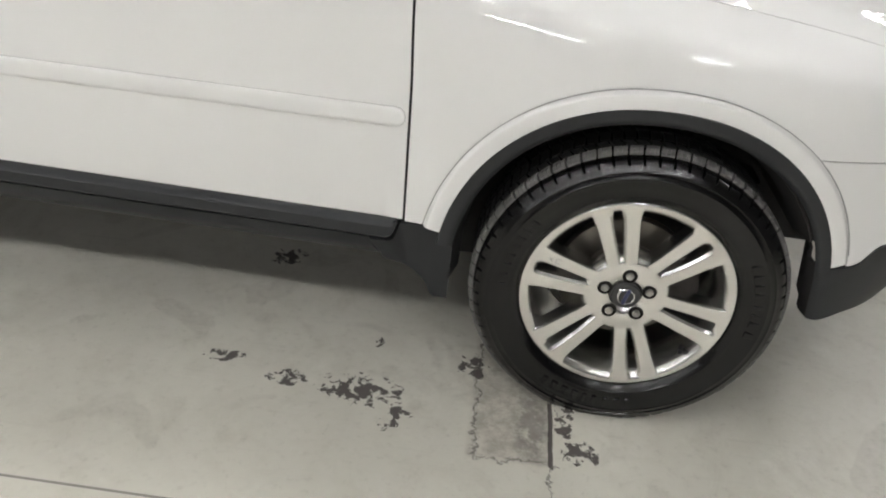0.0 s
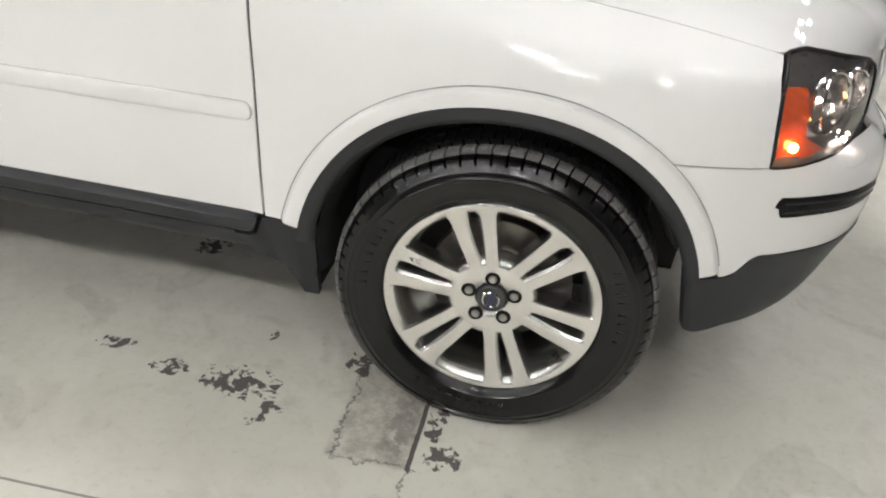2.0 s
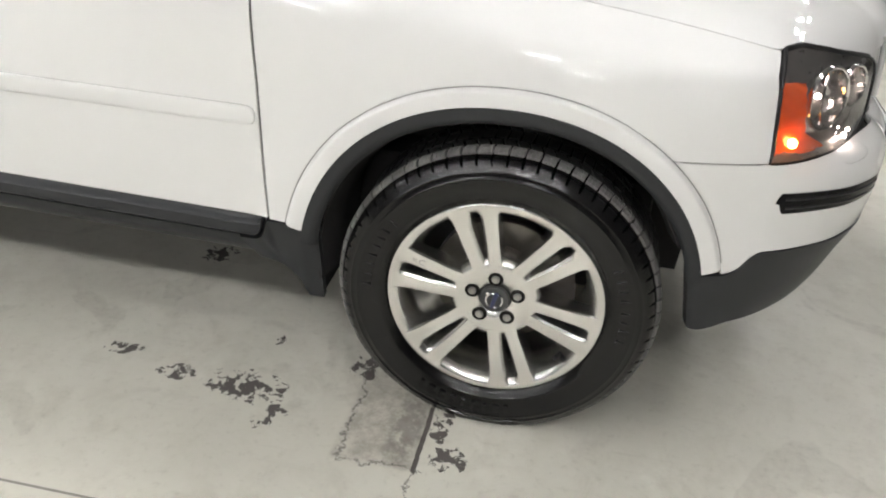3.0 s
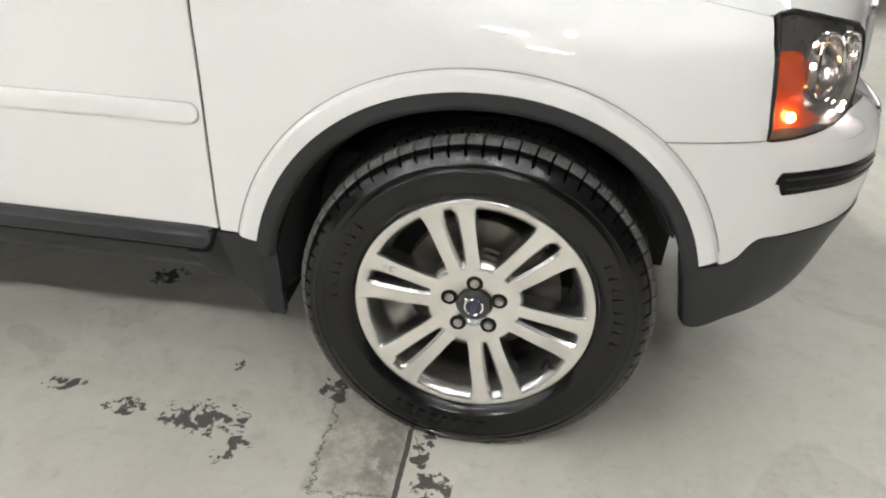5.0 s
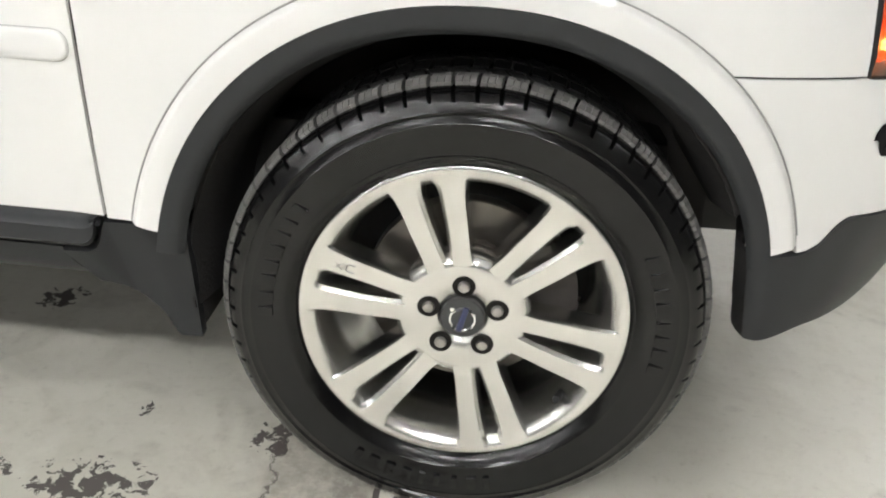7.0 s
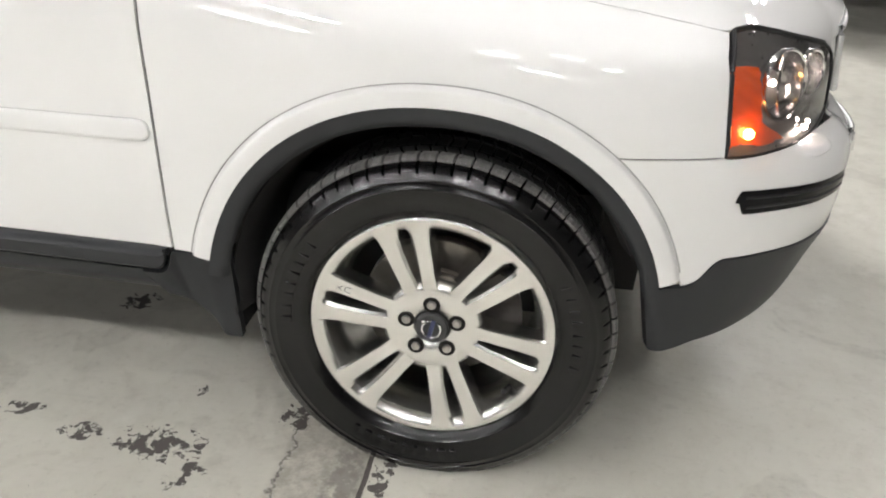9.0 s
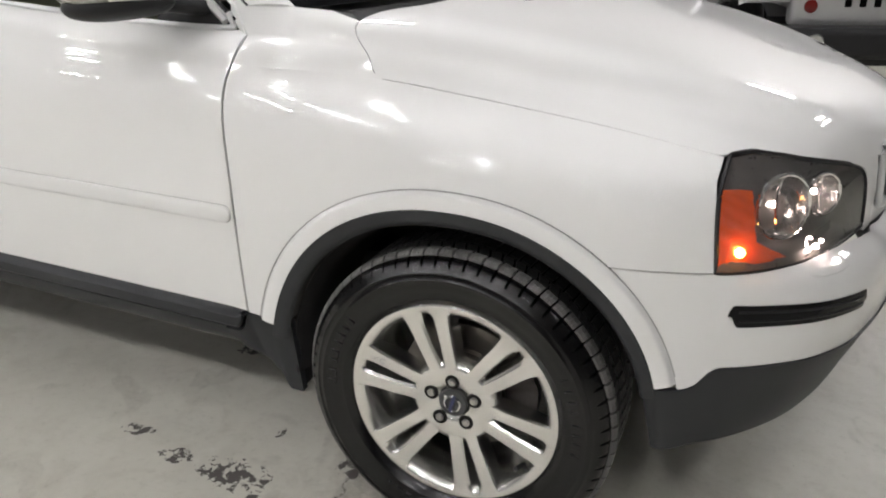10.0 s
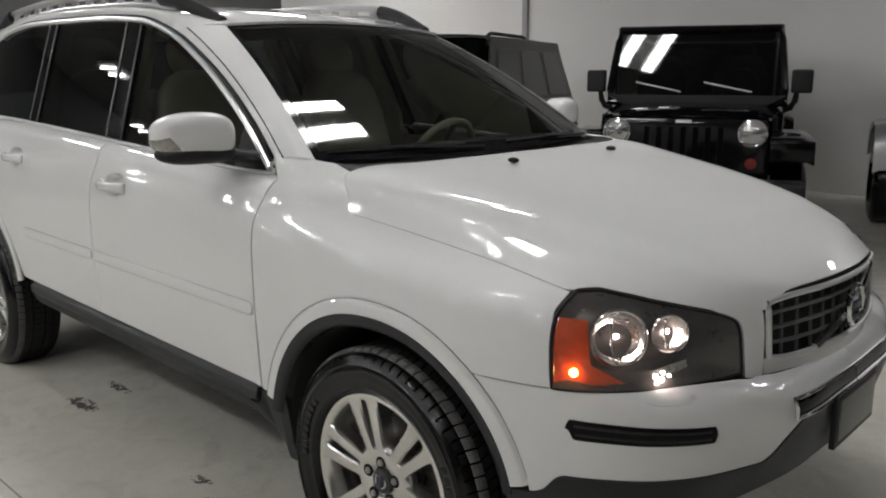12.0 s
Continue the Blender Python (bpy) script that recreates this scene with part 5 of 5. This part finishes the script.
    # twin spokes: flat faces that widen outward, chamfered edges, a wedge of air between the two
    for k in range(6):
        for sgn in (-1, 1):
            bm = bmesh.new()
            a = radians(46 + 60 * k)
            ca, sa = math.cos(a), math.sin(a)
            stn = [(0.074, 0.0185, 0.0190, 0.0222, 0.060), (0.090, 0.0196, 0.0188, 0.0206, 0.064), (0.100, 0.0206, 0.0180, 0.0196, 0.066), (0.110, 0.0218, 0.0174, 0.0184, 0.066), (0.125, 0.0238, 0.0174, 0.0168, 0.066), (0.155, 0.0274, 0.0181, 0.0143, 0.064),
                   (0.190, 0.0308, 0.0192, 0.0122, 0.060), (0.212, 0.0328, 0.0204, 0.0110, 0.056), (0.224, 0.0337, 0.0220, 0.0103, 0.050), (0.233, 0.0342, 0.0250, 0.0094, 0.042), (0.240, 0.0345, 0.0292, 0.0084, 0.030), (0.2455, 0.0345, 0.0340, 0.0076, 0.020)]
            rings = []
            for r, off, hw, yf, yb in stn:
                cx = off * sgn
                # the chamfer faces the wedge of air more than the window
                inn, out = (0.70, 0.86) if sgn > 0 else (0.86, 0.70)
                edge = 0.0062 if r < 0.222 else 0.0062 * (0.2475 - r) / 0.0255
                sec = [(-hw * 1.10, yb), (-hw * 1.02, yf + 2.4 * edge), (-hw, yf + edge), (-hw * inn, yf), (-hw * inn * 0.5, yf - 0.0006), (hw * out * 0.5, yf - 0.0006), (hw * out, yf), (hw, yf + edge), (hw * 1.02, yf + 2.4 * edge), (hw * 1.10, yb)]
                ring = []
                for t, yy in sec:
                    t += cx
                    rr = math.sqrt(max(0, r * r - t * t)) if r > 0.2 else r
                    ring.append(bm.verts.new((rr * ca - t * sa, yy, rr * sa + t * ca)))
                rings.append(ring)
            n = len(rings[0])
            for p, q in zip(rings, rings[1:]):
                for j in range(n):
                    bm.faces.new((p[j], p[(j + 1) % n], q[(j + 1) % n], q[j]))
            bm.faces.new(rings[0])
            bm.faces.new(rings[-1][::-1])
            bmesh.ops.recalc_face_normals(bm, faces=bm.faces)
            part("spoke", put(bm), ALLOY, rim_ob, angle=24)
    # hub face with dished edge between the spokes
    part("hub", put(lathe(bmesh.new(), [(0.090, 0.062), (0.108, 0.058), (0.1085, 0.044), (0.1065, 0.034), (0.102, 0.0262), (0.096, 0.0216), (0.088, 0.0196), (0.064, 0.0200), (0.043, 0.0218), (0.038, 0.028), (0.0, 0.029)], seg=72)), ALLOY, rim_ob, angle=60)
    part("hub_back", put(lathe(bmesh.new(), [(0.078, 0.10), (0.088, 0.062), (0.0, 0.061)], seg=32)), ALLOY_IN, rim_ob)
    cap = part("centre_cap", put(lathe(bmesh.new(), [(0.0350, 0.032), (0.0350, 0.021), (0.0325, 0.0182), (0.0, 0.0172)], seg=36)), EMBLEM, rim_ob, "dark round centre cap")
    bm = bmesh.new()
    sweep(bm, [(0.0195 * math.cos(t), 0.0162, 0.0195 * math.sin(t)) for t in (2 * math.pi * k / 28 for k in range(28))], 0.0026, 6, closed=True)
    part("badge_ring", put(bm), CHROME, cap)
    part("badge_bar", put(box(bmesh.new(), (0, 0.0152, 0), (0.0095, 0.004, 0.044), 0.001, 1, Matrix.Rotation(radians(14), 3, "Y"))), BLUEBAR, cap)
    part("badge_arrow", put(box(bmesh.new(), (-0.0165, 0.0160, 0.0165), (0.008, 0.003, 0.008), 0.001, 1)), CHROME, cap)
    for k in range(5):
        a = radians(91 + 72 * k)
        x, z = 0.0562 * math.cos(a), 0.0562 * math.sin(a)
        nut = part("wheel_nut", put(lathe(bmesh.new(), [(0.0096, 0.030), (0.0096, 0.0172), (0.0080, 0.0140), (0.0050, 0.0127), (0.0, 0.0125)], (x, 0, z), 18)), NUTM, rim_ob, "steel wheel nut", angle=30)
        # dark ring set slightly proud, standing in for the shade of the nut's recess
        part("nut_shade_ring", put(lathe(bmesh.new(), [(0.0182, 0.0208), (0.0176, 0.0187), (0.0160, 0.0190), (0.0094, 0.0193)], (x, 0, z), 24)), NUT_SHADE, nut)
    a = radians(-40)
    part("valve", put(cyl(bmesh.new(), (0.222 * math.cos(a), 0.047, 0.222 * math.sin(a)), (0.208 * math.cos(a), 0.012, 0.208 * math.sin(a)), 0.0062, 10)), BLACKM, rim_ob, "black valve cap")
    if detailed:
        # two raised letter forms on one spoke
        a, off = radians(166), -0.0315
        strokes = (((-0.007, -0.006), (0.007, 0.006)), ((-0.007, 0.006), (0.007, -0.006)), ((0.026, 0.006), (0.014, 0.006)), ((0.013, 0.005), (0.013, -0.005)), ((0.014, -0.006), (0.026, -0.006)))
        for p, q in strokes:
            def on(u, w):
                r, t = 0.207 - u, off - w
                return (r * math.cos(a) - t * math.sin(a), 0.0110, r * math.sin(a) + t * math.cos(a))
            part("spoke_mark", put(sweep(bmesh.new(), [on(*p), on(*q)], 0.0011, 5)), MARKM, rim_ob)
    # brake
    part("brake_disc", put(lathe(bmesh.new(), [(0.164, 0.132), (0.164, 0.109), (0.162, 0.106), (0.098, 0.106), (0.096, 0.094), (0.05, 0.092), (0.0, 0.092)], seg=64)), DISC, parent, "worn steel brake disc", angle=30)
    bm = bmesh.new()
    sheet(bm, 14, 4, lambda u, v: Vector(((0.104 + 0.080 * v) * math.cos(radians(-22 + 60 * u)), 0.082 + 0.01 * math.sin(9 * u) ** 2 + 0.012 * abs(v - 0.5), (0.104 + 0.080 * v) * math.sin(radians(-22 + 60 * u)))), outward=(0.1, 0.3, 0))
    bmesh.ops.solidify(bm, geom=bm.faces[:], thickness=0.05)
    part("caliper", put(bm), IRON, parent, "dark iron brake caliper")
    return tyre


for wx in (0.006, -WHEELBASE):
    for side in (0, 1):
        w = thing("road_wheel", "", "")
        for key in ("label", "category"):
            if key in w:
                del w[key]
        w.parent = car
        base = Matrix.Translation((wx, 0.009, HUB_Z)) if side == 0 else Matrix.Translation((wx, 2 * MID - 0.009, HUB_Z)) @ Matrix.Rotation(math.pi, 4, "Z")
        road_wheel(w, base, wx > -1 and side == 0)


# ---- the other cars ----
SLOTM = mat("deep_black_slot", (0.002, 0.002, 0.002), 0.8, spec=0.05)


def off_roader(name_label, paint, flare_paint, top_mat, at):
    """Boxy off-roader, front at y = 0 looking to -y, x across, on the ground."""
    jp = thing("off_roader", name_label, "car", "parked off-roaders")
    jp.matrix_world = at
    P = lambda n, bm, m, lab="", **k: part(n, bm, m, jp, lab, **k)
    P("body", box(bmesh.new(), (0, 2.72, 0.86), (1.50, 3.1, 0.56), 0.03), paint)
    P("chassis", box(bmesh.new(), (0, 2.1, 0.50), (1.0, 4.0, 0.18), 0.02), BLACKM)
    # bonnet, tapering to the grille
    bm = bmesh.new()
    sheet(bm, 12, 10, lambda u, v: Vector(((u - 0.5) * (1.22 + 0.24 * v), 0.03 + 1.22 * v, 1.130 + 0.035 * v + 0.050 * math.sin(math.pi * u) ** 0.4 - 0.035 * (1 - v) ** 8)), outward=(0, 0.6, 0))
    P("bonnet", bm, paint, thick=0.03)
    bm = bmesh.new()
    box(bm, (0, 0.66, 0.95), (1.2, 1.2, 0.36), 0.02)
    P("engine_bay", bm, paint)
    # grille with seven slots
    bm = bmesh.new()
    box(bm, (0, 0.035, 0.905), (1.24, 0.07, 0.47), 0.06, 4)
    gr = P("grille", bm, paint)
    for k in range(7):
        part("slot", box(bmesh.new(), (-0.27 + 0.09 * k, 0.0, 0.93), (0.042, 0.02, 0.27), 0.008), SLOTM, gr)
    part("name_badge", box(bmesh.new(), (0, -0.004, 1.105), (0.115, 0.008, 0.024), 0.004), STEELW, gr, "pale badge")
    for sx in (-0.497, 0.497):
        P("headlamp", lathe(bmesh.new(), [(0.105, 0.03), (0.105, -0.006), (0.095, -0.012), (0.085, -0.004), (0.06, -0.018), (0.0, -0.024)], (sx, 0.0, 1.022), 28), HEADG, "round headlamp")
        P("indicator", lathe(bmesh.new(), [(0.042, 0.02), (0.042, -0.006), (0.0, -0.012)], (sx, 0.0, 0.80), 18), REDL, "round red marker lamp")
        s = math.copysign(1, sx)
        # flared wing: flat top, rounded drop at the front and along the tyre
        bm = bmesh.new()
        sec = [(0.02, 0.84), (0.05, 0.93), (0.12, 0.985), (0.30, 1.015), (0.70, 1.02), (0.92, 0.98), (1.04, 0.86), (1.10, 0.66)]
        sheet(bm, 24, 8, lambda u, v: Vector((s * (0.60 + 0.335 * v), *poly(*sec)(u))) - Vector((0, 0, 0.035 * max(0, v - 0.75) * 4)), outward=(sx * 1.2, 0.6, 0.4))
        P("wing", bm, flare_paint, thick=0.03)
        bm = bmesh.new()
        box(bm, (s * 0.775, 0.045, 0.895), (0.32, 0.05, 0.16), 0.02, 3)
        P("wing_face", bm, flare_paint)
        part("side_lamp", box(bmesh.new(), (s * 0.938, 0.16, 0.90), (0.012, 0.06, 0.04), 0.004), AMBER, jp, "amber side lamp")
        # rear flare
        bm = bmesh.new()
        sec2 = [(3.03, 0.56), (3.06, 0.84), (3.20, 1.0), (3.60, 1.02), (3.88, 0.92), (3.95, 0.66)]
        sheet(bm, 20, 6, lambda u, v: Vector((s * (0.74 + 0.195 * v), *poly(*sec2)(u))) - Vector((0, 0, 0.03 * max(0, v - 0.7) * 3)), outward=(s * 0.7, 3.5, 0.5))
        P("rear_flare", bm, flare_paint, thick=0.03)
        for wy in (0.56, 3.50):
            wh = P("wheel", lathe(bmesh.new(), [(0.20, -0.02), (0.23, 0.0), (0.32, -0.012), (0.375, 0.01), (0.395, 0.03), (0.40, 0.12), (0.395, 0.22), (0.37, 0.25), (0.2, 0.25)] if sx < 0 else [(0.20, 0.27), (0.23, 0.25), (0.32, 0.262), (0.375, 0.24), (0.395, 0.22), (0.40, 0.12), (0.395, 0.03), (0.37, 0), (0.2, 0)], (0, 0, 0), 40), RUBBER, "black knobbly tyre")
            wh.matrix_local = Matrix.Translation((s * 0.90, wy, 0.40)) @ Matrix.Rotation(-math.pi / 2, 4, "Z") @ (Matrix.Identity(4) if s < 0 else Matrix.Translation((0, -0.25, 0)))
            hb = part("hub", lathe(bmesh.new(), [(0.215, 0.10), (0.21, 0.03), (0.19, 0.04), (0.10, 0.02), (0.05, 0.01), (0, 0.01)] if sx < 0 else [(0.215, 0.15), (0.21, 0.22), (0.19, 0.21), (0.10, 0.23), (0.05, 0.24), (0, 0.24)], seg=24), ALLOY, wh)
        # door mirror
        P("mirror", box(bmesh.new(), (s * 0.875, 1.26, 1.39), (0.17, 0.09, 0.20), 0.025, 3), BLACKM, "black square door mirror")
        P("mirror_arm", sweep(bmesh.new(), [(s * 0.84, 1.27, 1.30), (s * 0.83, 1.29, 1.22), (s * 0.80, 1.31, 1.17), (s * 0.74, 1.32, 1.15)], [0.022, 0.026, 0.03, 0.034], 8), BLACKM)
        P("bonnet_latch", box(bmesh.new(), (s * 0.66, 0.40, 1.08), (0.03, 0.05, 0.11), 0.008), BLACKM)
        P("side_window", box(bmesh.new(), (s * 0.735, 1.98, 1.45), (0.012, 0.95, 0.42), 0.004), TINT)
        P("rear_side_window", box(bmesh.new(), (s * 0.735, 2.98, 1.45), (0.012, 0.85, 0.42), 0.004), TINT)
        P("hinge", box(bmesh.new(), (s * 0.762, 1.42, 1.02), (0.03, 0.10, 0.035), 0.006), BLACKM)
        P("hinge", box(bmesh.new(), (s * 0.762, 1.42, 0.78), (0.03, 0.10, 0.035), 0.006), BLACKM)
    # bumper
    bm = bmesh.new()
    box(bm, (0, -0.12, 0.60), (1.75, 0.22, 0.19), 0.045, 3)
    bp = P("bumper", bm, BLACKM, "black plastic bumper")
    for sx in (-0.52, 0.52):
        part("fog_lamp", lathe(bmesh.new(), [(0.055, 0.02), (0.055, -0.006), (0.045, -0.012), (0.0, -0.004)], (sx, -0.226, 0.61), 20), HEADG, bp, "round fog lamp")
    # windscreen frame, glass, roof
    lean = 0.195
    ws = lambda u, v: Vector(((u - 0.5) * (1.50 - 0.13 * v), 1.18 + lean * v, 1.205 + 0.630 * v))
    P("windscreen", sheet(bmesh.new(), 6, 6, ws, outward=(0, 3, 1)), TINT, "dark windscreen")
    ring = [ws(k / 10, 0) for k in range(10)] + [ws(1, k / 6) for k in range(6)] + [ws(1 - k / 10, 1) for k in range(10)] + [ws(0, 1 - k / 6) for k in range(6)]
    P("windscreen_frame", sweep(bmesh.new(), ring, 0.035, 8, closed=True), paint)
    # chamfered cowl between glass and bonnet
    bm = bmesh.new()
    sheet(bm, 16, 4, lambda u, v: Vector(((u - 0.5) * (1.20 + 0.30 * v), 1.10 + 0.05 * v, 1.195 + 0.075 * v)), outward=(0, 3, 1))
    P("cowl", bm, BLACKM, "black plastic cowl", thick=0.02)
    P("roof", box(bmesh.new(), (0, 2.74, 1.845), (1.42, 2.75, 0.06), 0.03, 3), top_mat)
    for sx in (-0.722, 0.722):
        P("top_rail", box(bmesh.new(), (sx, 2.5, 1.48), (0.03, 0.10, 0.62), 0.01), top_mat)
    bm = bmesh.new()
    for c, d in (((0, 4.25, 1.24), (1.42, 0.05, 0.24)), ((0, 4.25, 1.76), (1.42, 0.05, 0.10)), ((-0.62, 4.25, 1.53), (0.18, 0.05, 0.36)), ((0.62, 4.25, 1.53), (0.18, 0.05, 0.36)),
                 ((-0.69, 3.85, 1.46), (0.04, 0.75, 0.68)), ((0.69, 3.85, 1.46), (0.04, 0.75, 0.68))):
        box(bm, c, d, 0.01)
    P("hardtop_rear", bm, top_mat)
    P("rear_window", box(bmesh.new(), (0, 4.25, 1.53), (1.06, 0.012, 0.36), 0.004), TINT)
    ring = [Vector((0.37 + 0.17 * math.cos(k * math.tau / 20), 1.62 - 0.05 * math.sin(k * math.tau / 20), 1.33 + 0.16 * math.sin(k * math.tau / 20))) for k in range(20)]
    P("steering_wheel", sweep(bmesh.new(), ring, 0.014, 6, closed=True), DASH)
    P("cabin_interior", box(bmesh.new(), (0, 2.4, 1.16), (1.3, 2.0, 0.06), 0.01), DASH)
    for sx in (-0.37, 0.37):
        bm = bmesh.new()
        blob(bm, (sx, 2.1, 1.33), (0.24, 0.09, 0.30), 3)
        st = P("seat", bm, DASH, "dark seat")
        part("headrest", blob(bmesh.new(), (sx, 2.12, 1.66), (0.12, 0.06, 0.08), 2.6, 16, 10), DASH, st)
    for u0, u1 in ((0.15, 0.42), (0.55, 0.82)):
        P("wiper", sweep(bmesh.new(), [ws(u0 + (u1 - u0) * k / 6, 0.15 + 0.13 * (1 - k / 6)) + Vector((0, -0.03, 0)) for k in range(7)], 0.008, 6), STEELW, "pale wiper")
    P("spare_tyre", lathe(bmesh.new(), [(0.1, 0.0), (0.36, 0.0), (0.38, 0.1), (0.36, 0.2), (0.1, 0.2)], (0, 4.3, 0.95), 32), RUBBER)
    return jp


off_roader("black boxy off-roader with round headlamps and black bumper", JBLACK, JBLACK, JBLACK, pose(-1.425, 4.47, 0, 0, 0, 23.4))
off_roader("silver boxy off-roader with flared wings and round headlamps", JSILVER, JSILVER, JBLACK, pose(1.105, 4.55, 0, 0, 0, 20))
off_roader("dark boxy off-roader with silver rims parked beside the silver one", JBLACK, JBLACK, JBLACK, pose(3.75, 4.50, 0, 0, 0, 20))


SUVGLASS = mat("dark_tinted_side_glass", (0.010, 0.010, 0.011), 0.06, spec=0.25, rough_vary=0.02)


def far_suv(at):
    """Dark upright estate car, front at y = 0 looking to -y."""
    sv = thing("estate_car", "dark grey upright sport utility car with grey flanks beside the wall", "car")
    sv.matrix_world = at
    P = lambda n, bm, m, lab="", **k: part(n, bm, m, sv, lab, **k)
    P("body", box(bmesh.new(), (0, 2.35, 0.80), (1.9, 4.6, 0.74), 0.10, 4), SUVLOW)
    P("bonnet", box(bmesh.new(), (0, 0.75, 1.13), (1.7, 1.4, 0.12), 0.05, 3), SUVP)

    def side(sx):
        return lambda u, v: Vector((sx * (0.93 - 0.16 * v), 1.35 + 0.45 * v + (3.2 - 0.25 * v - 0.45 * v) * u, 1.16 + 0.67 * v))
    for sx in (-1, 1):
        P("cabin_side", sheet(bmesh.new(), 8, 6, side(sx), outward=(0, 2.8, 1.3)), SUVP, thick=0.02)
        for u0, u1 in ((0.08, 0.33), (0.37, 0.64), (0.68, 0.93)):
            P("side_window", sheet(bmesh.new(), 4, 4, lambda u, v: side(sx)(u0 + (u1 - u0) * u, 0.06 + 0.76 * v) + Vector((sx * 0.006, 0, 0)), outward=(0, 2.8, 1.3)), SUVGLASS, "dark side window")
        P("mirror", blob(bmesh.new(), (sx * 1.06, 1.42, 1.27), (0.12, 0.06, 0.085), 3, 20, 12), SUVP, "dark door mirror")
        P("mirror_arm", cyl(bmesh.new(), (sx * 0.88, 1.45, 1.20), (sx * 1.04, 1.43, 1.23), 0.025, 8), BLACKM)
        for wy in (0.9, 3.75):
            P("wheel", cyl(bmesh.new(), (sx * 0.72, wy, 0.37), (sx * 0.95, wy, 0.37), 0.37, 28), RUBBER)
        P("roof_rail", sweep(bmesh.new(), [(sx * 0.66, 2.0, 1.84), (sx * 0.66, 2.1, 1.872), (sx * 0.66, 3.2, 1.872), (sx * 0.66, 3.3, 1.85)], 0.02, 6), BLACKM)
    P("windscreen", sheet(bmesh.new(), 6, 4, lambda u, v: Vector(((u - 0.5) * (1.74 - 0.3 * v), 1.32 + 0.48 * v, 1.17 + 0.65 * v)), outward=(0, 4, 1)), TINT, thick=0.01)
    P("roof", sheet(bmesh.new(), 10, 10, lambda u, v: Vector(((u - 0.5) * 1.54, 1.78 + 2.55 * v, 1.83 + 0.05 * math.sin(math.pi * u) ** 0.5 * math.sin(math.pi * (0.12 + 0.78 * v)) ** 0.5)), outward=(0, 3, 0)), SUVP, thick=0.03)
    P("rear_window", sheet(bmesh.new(), 4, 4, lambda u, v: Vector(((u - 0.5) * (1.8 - 0.26 * v), 4.56 - 0.22 * v, 1.16 + 0.67 * v)), outward=(0, 2, 1)), TINT, thick=0.01)
    return sv


far_suv(pose(-4.15, 3.36, 0, 0, 0, 20))
